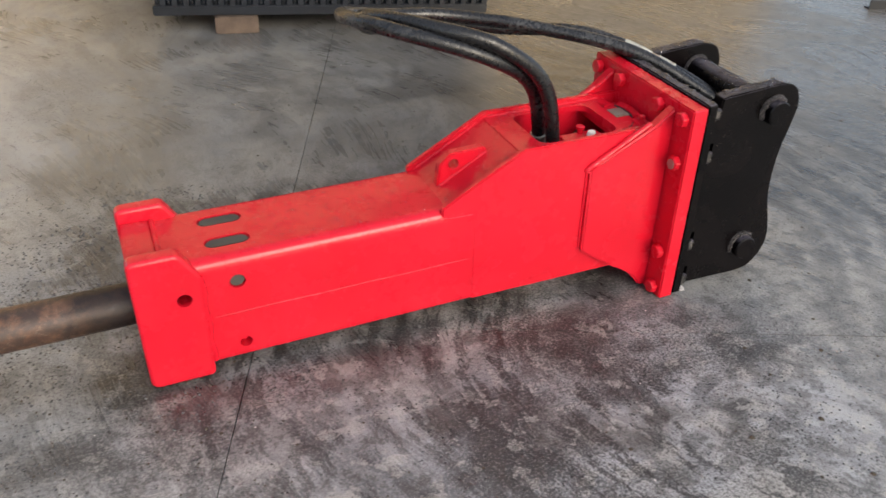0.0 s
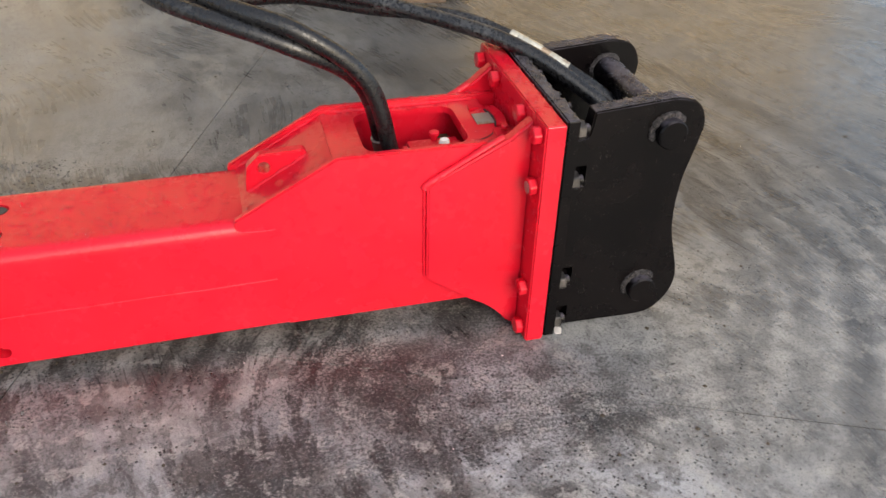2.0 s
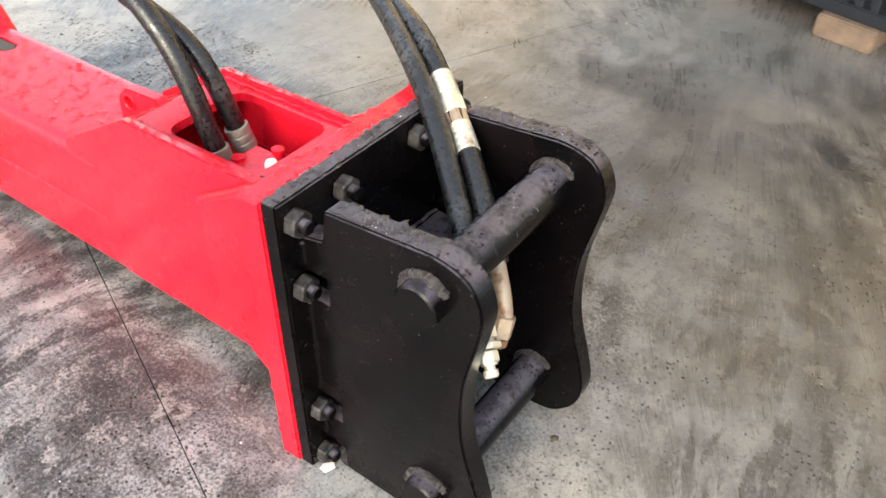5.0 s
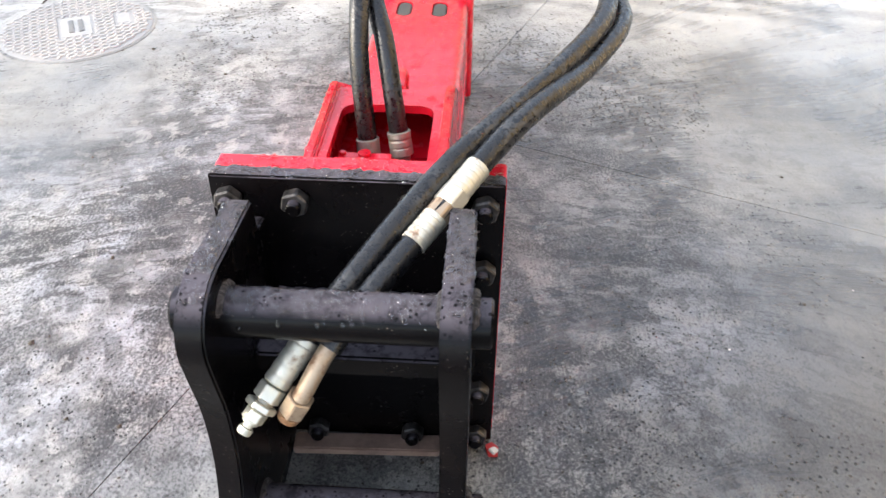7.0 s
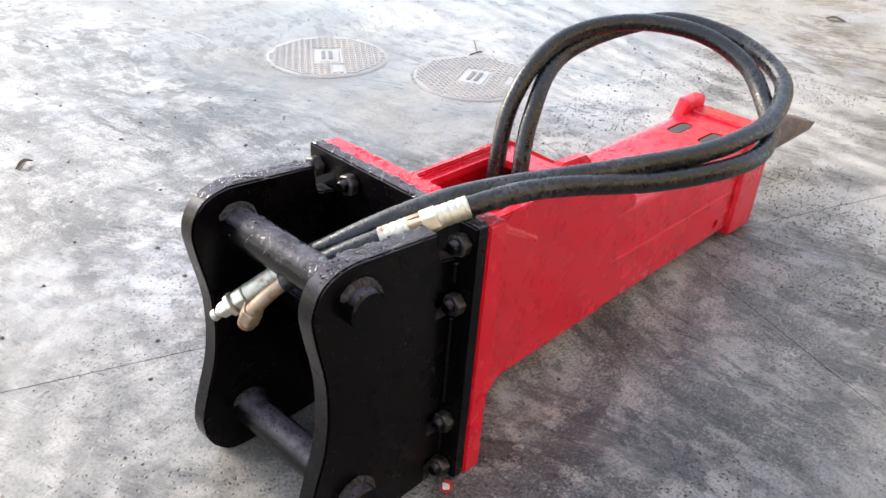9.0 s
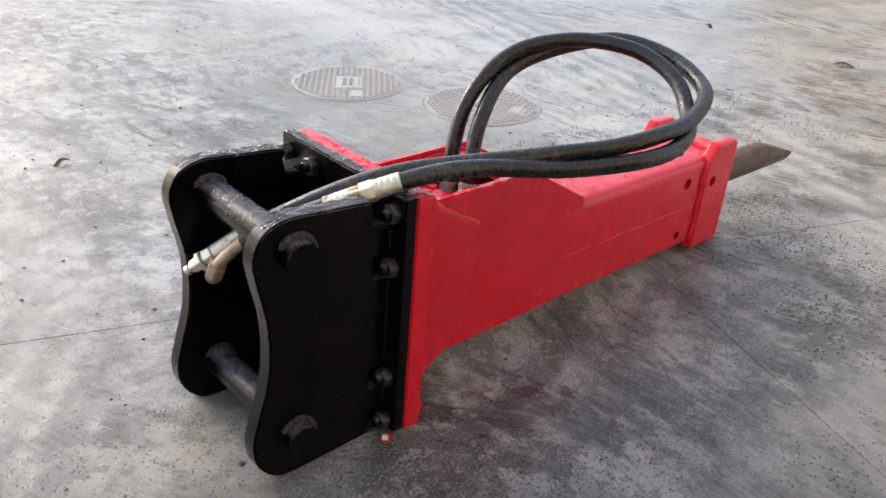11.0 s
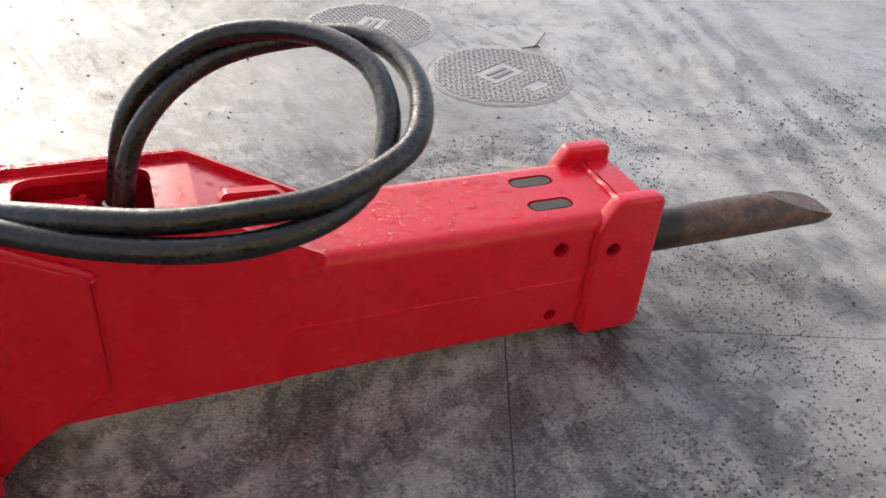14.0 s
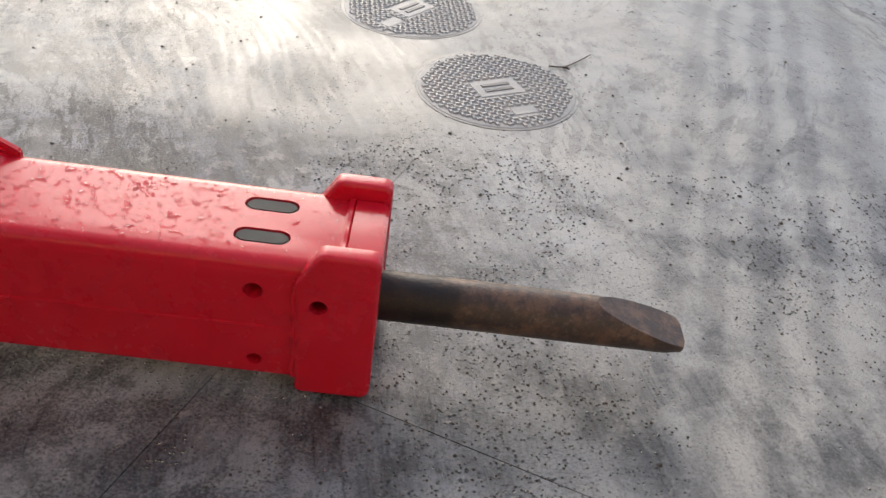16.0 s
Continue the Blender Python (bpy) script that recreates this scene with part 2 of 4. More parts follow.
    # dark wall reflection painted on the bracket's manoeuvring side, pale worn patches past the chisel
    reflect_mask = m.math("MULTIPLY", m.math("MULTIPLY", m.ramp(side.outputs["X"], 0.9, 1.9), m.ramp(side.outputs["X"], 2.6, 3.2, 1.0, 0.25)), m.ramp(side.outputs["Y"], 2.2, 2.7))
    base = m.mix(m.math("MULTIPLY", reflect_mask, 0.55), base, m.mix(1.0, base, (0.58, 0.555, 0.52), "MULTIPLY"))
    pale = m.math("MULTIPLY", m.math("MULTIPLY", m.ramp(side.outputs["X"], 0.0, -0.5), m.ramp(side.outputs["X"], -1.8, -1.1, 0.1, 1.0)), m.math("MULTIPLY", m.ramp(mid, 0.38, 0.56, 0.08, 0.52), m.math("SUBTRACT", 1.0, m.math("MULTIPLY", tracks, 0.75))))
    flaked = m.math("MULTIPLY", m.math("MULTIPLY", m.ramp(side.outputs["X"], 1.8, 2.3), m.ramp(side.outputs["Y"], 2.2, 1.7)), m.math("MULTIPLY", m.ramp(mottle, 0.42, 0.56, 0.12, 0.4), m.ramp(mid, 0.36, 0.54, 0.3, 1.0)))
    pale = m.math("MAXIMUM", pale, m.math("MULTIPLY", flaked, m.math("SUBTRACT", 1.0, m.math("MULTIPLY", tracks, 0.8))))
    base = m.mix(m.math("MULTIPLY", pale, m.ramp(grain, 0.6, 0.5, 0.4, 1.0)), base, (0.50, 0.465, 0.42))
    m.set("Base Color", base)
    wet = m.ramp(m.noise(0.9, 5, 0.65), 0.40, 0.62)
    dry = m.math("MULTIPLY", m.math("MULTIPLY", m.ramp(side.outputs["Y"], 1.75, 1.5), m.ramp(side.outputs["Y"], 0.65, 1.0)), m.math("MULTIPLY", m.ramp(side.outputs["X"], -0.3, 0.3), m.ramp(side.outputs["X"], 2.2, 1.7)))
    m.set("Specular IOR Level", m.ramp(dry, 0.0, 1.0, 0.46, 0.2))
    m.set("Roughness", m.math("ADD", m.math("ADD", m.math("MULTIPLY", dry, 0.14), m.math("MULTIPLY", wet, -0.09)), m.math("ADD", m.math("ADD", m.ramp(side.outputs["Y"], 0.9, 0.4, 0.0, 0.05), m.ramp(mid, 0.38, 0.6, 0.30, 0.42)), m.math("ADD", m.ramp(sweep_fine, 0.42, 0.6, 0.08, -0.04), m.ramp(side.outputs["X"], 1.9, 2.5, 0.0, -0.07)))))
    n = m.bump(mottle, 0.2, 0.006)
    n = m.bump(grain, 0.32, 0.003, n)
    m.bump(m.math("MULTIPLY", spots, -1.0), 0.8, 0.004, n)
    return m.m


def red_paint():
    m = Mat("red_paint", 0.3, 0.0, (0.6, 0.010, 0.022), coat=0.32)
    m.b.inputs["Specular IOR Level"].default_value = 0.24
    m.b.inputs["Coat Roughness"].default_value = 0.1
    big, fine = m.noise(3.0, 4, 0.6), m.noise(38, 3, 0.6)
    m.set("Base Color", m.mix(m.ramp(big, 0.3, 0.7), (0.575, 0.0066, 0.021), (0.625, 0.0086, 0.027)))
    m.set("Roughness", m.ramp(m.noise(9, 5, 0.65), 0.3, 0.7, 0.24, 0.3))
    # brushed-on coat: long faint ripples and a little orange peel
    n = m.bump(m.noise(1.0, 3, 0.6, vec=m.mapping((5, 60, 60))), 0.03, 0.003)
    m.bump(fine, 0.05, 0.003, n)
    return m.m


def black_paint():
    m = Mat("black_paint", 0.4, 0.0, (0.012, 0.011, 0.012))
    big, fine = m.noise(5, 5, 0.65), m.noise(60, 4, 0.7)
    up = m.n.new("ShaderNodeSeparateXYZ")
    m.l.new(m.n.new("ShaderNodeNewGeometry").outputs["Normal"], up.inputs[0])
    # sky sheen painted in: upward faces tinted lilac-grey, left out in drop-like dots
    reflect_mask = m.math("MULTIPLY", m.ramp(up.outputs["Z"], 0.5, 0.95), m.ramp(m.noise(26, 6, 0.7), 0.36, 0.56, 0.35, 1.0))
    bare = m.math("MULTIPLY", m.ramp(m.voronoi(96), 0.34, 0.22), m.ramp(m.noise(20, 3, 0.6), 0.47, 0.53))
    reflect_mask = m.math("MULTIPLY", reflect_mask, m.math("SUBTRACT", 1.0, m.math("MULTIPLY", bare, 0.85)))
    paint = m.mix(m.ramp(big, 0.35, 0.7), (0.0017, 0.0014, 0.0017), (0.0036, 0.0024, 0.0027))
    specks = m.math("MULTIPLY", m.ramp(m.voronoi(150), 0.17, 0.1), m.ramp(m.noise(31, 2, 0.5), 0.56, 0.6))
    paint = m.mix(m.math("MULTIPLY", specks, 0.8), paint, (0.13, 0.11, 0.095))
    m.set("Base Color", m.mix(reflect_mask, paint, (0.085, 0.076, 0.09)))
    m.set("Roughness", m.ramp(big, 0.3, 0.7, 0.2, 0.32))
    m.b.inputs["Specular IOR Level"].default_value = 0.15
    m.bump(m.noise(24, 4, 0.7), 0.12, 0.004, m.bump(fine, 0.16, 0.003))
    return m.m


def rubber():
    m = Mat("hose_rubber", 0.45, 0.0, (0.014, 0.014, 0.015))
    big, fine = m.noise(6, 5, 0.65), m.noise(90, 3, 0.7)
    scuff = m.math("MULTIPLY", m.ramp(big, 0.47, 0.64), m.ramp(fine, 0.42, 0.62))
    m.set("Base Color", m.mix(scuff, (0.007, 0.007, 0.008), (0.05, 0.051, 0.053)))
    m.b.inputs["Specular IOR Level"].default_value = 0.5
    m.set("Roughness", m.ramp(fine, 0.35, 0.65, 0.2, 0.46))
    m.bump(m.noise(34, 4, 0.7), 0.22, 0.004, m.bump(fine, 0.35, 0.002))
    return m.m


def metal(name, color, rust=0.0, rough=0.35):
    m = Mat(name, rough, 0.9, color)
    big, fine = m.noise(22, 5, 0.65), m.noise(160, 3, 0.6)
    mask = m.ramp(big, 0.62 - 0.3 * rust, 0.8 - 0.3 * rust)
    m.set("Base Color", m.mix(mask, color, (0.17, 0.075, 0.03)))
    m.set("Metallic", m.ramp(mask, 0, 1, 0.75, 0.1))
    m.set("Roughness", m.ramp(big, 0.3, 0.7, rough, rough + 0.3))
    m.bump(fine, 0.25, 0.002)
    return m.m


def chisel_steel():
    m = Mat("chisel_steel", 0.45, 0.5, (0.06, 0.045, 0.04))
    zone, big, fine = m.noise(4.5, 3, 0.6), m.noise(13, 6, 0.7), m.noise(80, 4, 0.7)
    rust = m.mix(m.ramp(big, 0.42, 0.6), (0.062, 0.033, 0.024), (0.135, 0.07, 0.042))
    rust = m.mix(m.ramp(fine, 0.52, 0.66, 0, 0.3), rust, (0.25, 0.19, 0.14))
    rust = m.mix(m.ramp(m.noise(26, 5, 0.7), 0.54, 0.4, 0, 0.5), rust, (0.03, 0.023, 0.02))
    # polished dark where it slides in the collar, rusty further out
    far = m.n.new("ShaderNodeSeparateXYZ")
    m.l.new(m.co, far.inputs[0])
    worn = m.ramp(m.math("ADD", far.outputs["X"], m.math("MULTIPLY", zone, 0.5)), -1.62, -1.48)
    m.set("Base Color", m.mix(m.math("MULTIPLY", worn, 0.8), rust, (0.014, 0.013, 0.014)))
    m.set("Metallic", m.ramp(worn, 0, 1, 0.1, 0.4))
    m.set("Roughness", m.ramp(fine, 0.3, 0.7, 0.3, 0.6))
    m.bump(fine, 0.35, 0.003)
    return m.m


def cast_iron(name, k):
    m = Mat(name, 0.6, 0.0, (0.16, 0.14, 0.125))
    big, fine = m.noise(6, 5, 0.65), m.noise(120, 3, 0.6)
    m.set("Base Color", m.mix(m.ramp(big, 0.35, 0.65), (0.40 * k, 0.385 * k, 0.37 * k), (0.48 * k, 0.45 * k, 0.415 * k)))
    m.set("Roughness", m.ramp(fine, 0.3, 0.7, 0.4, 0.6))
    m.bump(fine, 0.3, 0.002)
    return m.m


def plain(name, color, rough=0.6, metal_=0.0, spread=0.25, scale=8.0, bump=0.2):
    m = Mat(name, rough, metal_, color)
    big = m.noise(scale, 5, 0.65)
    lo, hi = tuple(c * (1 - spread) for c in color), tuple(min(1, c * (1 + spread)) for c in color)
    m.set("Base Color", m.mix(m.ramp(big, 0.3, 0.7), lo, hi))
    m.bump(m.noise(scale * 8, 3), bump, 0.004)
    return m.m


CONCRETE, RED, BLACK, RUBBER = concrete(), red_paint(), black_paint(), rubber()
ZINC, RUSTY, CHISEL, IRON, IRON_DARK = metal("zinc_plate", (0.58, 0.56, 0.48), 0.2, 0.34), metal("rusty_fitting", (0.42, 0.27, 0.15), 0.75), chisel_steel(), cast_iron("cast_iron", 0.86), cast_iron("cast_iron_dirt", 0.72)
IRON_BAR = cast_iron("cast_iron_worn_dark", 0.36)
DULL = metal("dull_zinc", (0.34, 0.325, 0.28), 0.25, 0.4)
RUSTPIPE = metal("rust_spotted_pipe", (0.40, 0.31, 0.225), 0.42, 0.4)
PINGREY = plain("worn_pin_steel", (0.05, 0.048, 0.04), 0.7, 0.0)
DARK = plain("gap_shade", (0.012, 0.012, 0.012), 0.7)
NUT = plain("dirty_nut_steel", (0.042, 0.038, 0.037), 0.35, 0.45, 0.8, 40)
PINWELD = plain("rough_weld", (0.06, 0.053, 0.054), 0.28, 0.25, 0.8, 110, 1.0)
WHITE = plain("white_plastic", (0.75, 0.72, 0.66), 0.4)
OLIVE = plain("olive_valve", (0.05, 0.04, 0.014), 0.5)
WOOD = plain("pale_timber", (0.25, 0.165, 0.13), 0.7, 0.0, 0.3, 14)
WALL = plain("warm_plaster", (0.58, 0.44, 0.26), 0.85, 0.0, 0.2, 0.6)
ROOF = plain("dark_roof_sheet", (0.07, 0.065, 0.06), 0.7, 0.0, 0.2, 0.6)
BLOCKWOOD = plain("weathered_timber", (0.11, 0.075, 0.052), 0.75, 0.0, 0.35, 14)
SKIP = plain("dark_blue_steel", (0.007, 0.009, 0.013), 0.42, 0.0, 0.3, 3)
GRIT = plain("grit_stone", (0.06, 0.056, 0.052), 0.35, 0.0, 0.4, 30)
BEADS = plain("cement_beads", (0.11, 0.105, 0.10), 0.25, 0.0, 0.4, 30)
DEBRIS = plain("brown_debris", (0.06, 0.045, 0.03), 0.8, 0.0, 0.4, 30)
PAPER = plain("scrap_paper", (0.72, 0.66, 0.62), 0.7)
REDSCRAP = plain("red_scrap", (0.5, 0.03, 0.03), 0.6)
TAPE = plain("joint_filler", (0.10, 0.092, 0.085), 0.8)
water = Mat("water_drop", 0.03, 0.0, (0.9, 0.9, 0.9))
water.b.inputs["Transmission Weight"].default_value = 1.0
water.b.inputs["IOR"].default_value = 1.33
WATER = water.m


# ---- mesh helpers ----
def part(name, bm, material, parent=None, label="", smooth=False):
    """Links a bmesh as one mesh object under a thing or a part."""
    bmesh.ops.recalc_face_normals(bm, faces=bm.faces[:])
    me = bpy.data.meshes.new(name)
    bm.to_mesh(me)
    bm.free()
    me.materials.append(material)
    if smooth:
        for p in me.polygons:
            p.use_smooth = len(p.vertices) < 7
        me.set_sharp_from_angle(angle=radians(40))
    ob = new(name, me)
    ob.parent = parent
    return tagged(ob, label=label)


def bevelled(bm, width, segments=2, angle=30):
    if width > 0:
        edges = [e for e in bm.edges if len(e.link_faces) == 2 and e.calc_face_angle(0) > radians(angle)]
        bmesh.ops.bevel(bm, geom=edges, offset=width, segments=segments, affect="EDGES", clamp_overlap=True)
    return bm


def prism(points, lo, hi, axis="y", width=0.004, segments=2):
    """A flat outline drawn out along an axis. Outline pairs: x,z for y; y,z for x; x,y for z."""
    place = {"y": lambda a, b, c: (a, c, b), "x": lambda a, b, c: (c, a, b), "z": lambda a, b, c: (a, b, c)}[axis]
    bm = bmesh.new()
    one, two = [bm.verts.new(place(a, b, lo)) for a, b in points], [bm.verts.new(place(a, b, hi)) for a, b in points]
    bm.faces.new(one), bm.faces.new(two[::-1])
    for i in range(len(points)):
        j = (i + 1) % len(points)
        bm.faces.new((one[i], two[i], two[j], one[j]))
    bmesh.ops.recalc_face_normals(bm, faces=bm.faces[:])
    return bevelled(bm, width, segments)


def soft_prism(points, lo, hi, axis="y", w=0.012, steps=4, hole=None):
    """Like prism, with well rounded rims; the outline's own corners must be rounder than w."""
    place = {"y": lambda a, b, c: (a, c, b), "x": lambda a, b, c: (c, a, b), "z": lambda a, b, c: (a, b, c)}[axis]
    n = len(points)
    area = sum(points[i][0] * points[(i + 1) % n][1] - points[(i + 1) % n][0] * points[i][1] for i in range(n))
    sign = 1 if area > 0 else -1
    norms = []
    for i in range(n):
        a, b = Vector(points[i - 1]), Vector(points[(i + 1) % n])
        t = (b - a).normalized()
        norms.append(Vector((-t.y, t.x)) * sign)
    rows = [(lo + w * (1 - math.cos(q)), w * (1 - math.sin(q))) for q in np.linspace(0, math.pi / 2, steps + 1)]
    rows = [(lo, w + 0.0015)] + rows
    rows += [(hi - (d - lo), i) for d, i in reversed(rows)]
    bm = bmesh.new()
    rings = [[bm.verts.new(place(p[0] + m.x * inset, p[1] + m.y * inset, c)) for p, m in zip(points, norms)] for c, inset in rows]
    for a, b in zip(rings, rings[1:]):
        for k in range(n):
            bm.faces.new((a[k], a[(k + 1) % n], b[(k + 1) % n], b[k]))
    if hole:
        bores = [[bm.verts.new(place(a, b, c)) for a, b in arc(*hole, 20)] for c in (lo, hi)]
        for k in range(20):
            bm.faces.new((bores[0][k], bores[0][(k + 1) % 20], bores[1][(k + 1) % 20], bores[1][k]))
        for rim, bore in ((rings[0], bores[0]), (rings[-1], bores[1])):
            edges = [bm.edges.get((q[k], q[(k + 1) % len(q)])) for q in (rim, bore) for k in range(len(q))]
            bmesh.ops.triangle_fill(bm, use_beauty=True, use_dissolve=False, edges=edges)
    else:
        bm.faces.new(rings[0]), bm.faces.new(rings[-1][::-1])
    bmesh.ops.recalc_face_normals(bm, faces=bm.faces[:])
    return bm


def box(x0, x1, y0, y1, z0, z1, width=0.004, segments=2):
    return prism([(x0, y0), (x1, y0), (x1, y1), (x0, y1)], z0, z1, "z", width, segments)


def rounded(points, radii, steps=5):
    """Rounds the corners of an outline."""
    out = []
    for i, p in enumerate(points):
        r = radii[i] if isinstance(radii, (list, tuple)) else radii
        p, a, b = Vector(p), Vector(points[i - 1]), Vector(points[(i + 1) % len(points)])
        if r <= 0:
            out.append(tuple(p))
            continue
        u, v = (a - p).normalized(), (b - p).normalized()
        half = u.angle(v) / 2
        d = min(r / math.tan(half), (a - p).length * 0.48, (b - p).length * 0.48)
        s, e = p + u * d, p + v * d
        for k in range(steps + 1):
            t = k / steps
            out.append(tuple(s * (1 - t) ** 2 + p * 2 * t * (1 - t) + e * t * t))
    return out


def arc(cx, cy, r, n=16, turn=0.0):
    return [(cx + r * math.cos(turn + 2 * math.pi * k / n), cy + r * math.sin(turn + 2 * math.pi * k / n)) for k in range(n)]


def stadium(cx, cy, length, wide, n=8):
    r, h = wide / 2, length / 2 - wide / 2
    right = [(cx + h + r * math.cos(a), cy + r * math.sin(a)) for a in np.linspace(-math.pi / 2, math.pi / 2, n)]
    left = [(cx - h + r * math.cos(a), cy + r * math.sin(a)) for a in np.linspace(math.pi / 2, 3 * math.pi / 2, n)]
    return right + left


def cut(ob, *cutters):
    """Cuts shapes out of a mesh for good."""
    bpy.context.view_layer.update()
    for bm in cutters:
        bmesh.ops.recalc_face_normals(bm, faces=bm.faces[:])
        me = bpy.data.meshes.new("cutter")
        bm.to_mesh(me)
        bm.free()
        tool = new("cutter", me)
        tool.matrix_world = ob.matrix_world
        mod = ob.modifiers.new("cut", "BOOLEAN")
        mod.object, mod.operation, mod.solver = tool, "DIFFERENCE", "EXACT"
        bpy.context.view_layer.update()
        done = bpy.data.meshes.new_from_object(ob.evaluated_get(bpy.context.evaluated_depsgraph_get()))
        old, done.name = ob.data, ob.data.name
        ob.modifiers.clear()
        ob.data = done
        bpy.data.objects.remove(tool), bpy.data.meshes.remove(me), bpy.data.meshes.remove(old)
    return ob


def catmull(points, per=10):
    pts = [Vector(p) for p in points]
    pts = [pts[0] * 2 - pts[1], *pts, pts[-1] * 2 - pts[-2]]
    out = []
    for i in range(1, len(pts) - 2):
        p0, p1, p2, p3 = pts[i - 1:i + 3]
        for k in range(per):
            t = k / per
            out.append(0.5 * (2 * p1 + (p2 - p0) * t + (2 * p0 - 5 * p1 + 4 * p2 - p3) * t * t + (3 * p1 - p0 - 3 * p2 + p3) * t ** 3))
    return out + [pts[-2]]


def tube(points, radius, segs=16, closed=True):
    """A round bar along a line of points; radius may be a list."""
    bm = bmesh.new()
    rings, up = [], Vector((0.3, 0.2, 1)).normalized()
    for i, p in enumerate(points):
        p = Vector(p)
        way = (Vector(points[min(i + 1, len(points) - 1)]) - Vector(points[max(i - 1, 0)])).normalized()
        side = up.cross(way).normalized()
        up = way.cross(side).normalized()
        r = radius[i] if isinstance(radius, (list, tuple)) else radius
        rings.append([bm.verts.new(p + (side * math.cos(a) + up * math.sin(a)) * r) for a in np.linspace(0, 2 * math.pi, segs, endpoint=False)])
    for a, b in zip(rings, rings[1:]):
        for k in range(segs):
            j = (k + 1) % segs
            bm.faces.new((a[k], a[j], b[j], b[k]))
    if closed:
        bm.faces.new(rings[0][::-1]), bm.faces.new(rings[-1])
    return bm


def spun(profile, base, way, segs=20):
    """A turned part: pairs of (distance along, radius) from a base point."""
    way = Vector(way).normalized()
    return tube([Vector(base) + way * d for d, _ in profile], [max(r, 0.0005) for _, r in profile], segs)


def hexagon(centre, way, radius, length, width=0.002):
    bm = prism(arc(0, 0, radius, 6, 0.3), 0, length, "z", width, 1)
    m = Vector(way).to_track_quat("Z", "Y").to_matrix().to_4x4()
    bmesh.ops.transform(bm, matrix=Matrix.Translation(centre) @ m, verts=bm.verts[:])
    return bm


def along(points, a, b, n=24):
    """The stretch of a line between two shares of its length."""
    cum = [0.0]
    for p, q in zip(points, points[1:]):
        cum.append(cum[-1] + (q - p).length)
    out = []
    for s in np.linspace(a * cum[-1], b * cum[-1], n):
        i = max(k for k in range(len(cum)) if cum[k] <= s + 1e-9)
        i = min(i, len(points) - 2)
        out.append(points[i].lerp(points[i + 1], (s - cum[i]) / max(cum[i + 1] - cum[i], 1e-9)))
    return out


def thing(name, label, category, m=None, group="", kind=""):
    ob = tagged(new(name), label, category, group, kind)
    ob.empty_display_size = 0.1
    if m is not None:
        ob.matrix_world = m
    return ob


# ---- the yard ----
SLAB_TURN = radians(20.8)
CROSS = Vector((0.527, 1.945))


def yard():
    ground = thing("ground", "worn wet concrete yard with tyre marks and joints", "ground", kind="structure")
    turn = Matrix.Translation((CROSS.x, CROSS.y, 0)) @ Matrix.Rotation(-SLAB_TURN, 4, "Z")
    size, gap, far = 6.0, 0.0014, 60.0
    cuts = [-far, -size, 0.0, size, far]
    slabs = [(i, i + 1, j) for j in (2, 3) for i in range(4)] + [(0, 4, 1), (0, 4, 0)]
    for i, k, j in slabs:
        bm = box(cuts[i] + gap, cuts[k] - gap, cuts[j] + gap, cuts[j + 1] - gap, -0.15, 0.0, 0, 1)
        bmesh.ops.transform(bm, matrix=turn, verts=bm.verts[:])
        slab = part("concrete_slab", bm, CONCRETE, ground)
        if (i, k, j) == (0, 4, 1):
            # the saw cut runs on into this slab and dies out
            groove = prism([(-0.0025, 0.1), (0.0025, 0.1), (0.002, -0.8), (0.0003, -1.1)], -0.008, 0.05, "z", 0)
            bmesh.ops.transform(groove, matrix=turn, verts=groove.verts[:])
            cut(slab, groove)
    bed = box(-far * 14, far * 14, -far * 14, far * 14, -0.3, -0.012, 0)
    part("joint_bed", bed, TAPE, ground, "dark dirt in the joints")
    return ground


yard()


def surroundings():
    shed = thing("workshop_building", "tall warm plastered workshop building beside the yard", "building", pose(-2.9, 6.6, 0))
    part("wall", box(0, 9.65, 0, 0.4, 0, 6.2, 0.02), WALL, shed)
    part("roof", box(-0.3, 9.95, -0.25, 8, 6.2, 6.38, 0.02), ROOF, shed)
    # assumed block out of view, added only to be mirrored in the wet ground
    low = thing("unseen_building", "unseen low building, added to darken reflections in the wet yard", "building", pose(-9.5, -3.4, 0))
    part("wall", box(-0.4, 0, 0, 10, 0, 4.2, 0.02), WALL, low)
    part("roof", box(-7, 0.25, -0.3, 10.3, 4.2, 4.35, 0.02), ROOF, low)


surroundings()

# ---- the hydraulic breaker ----
BASE = pose(1.838, 1.925, 0.0, 0, -2.0, 0.8)
breaker = thing("hydraulic_breaker", "bright red hydraulic breaker lying on wet concrete, with black mounting bracket", "hydraulic breaker", BASE)
HALF = 0.145


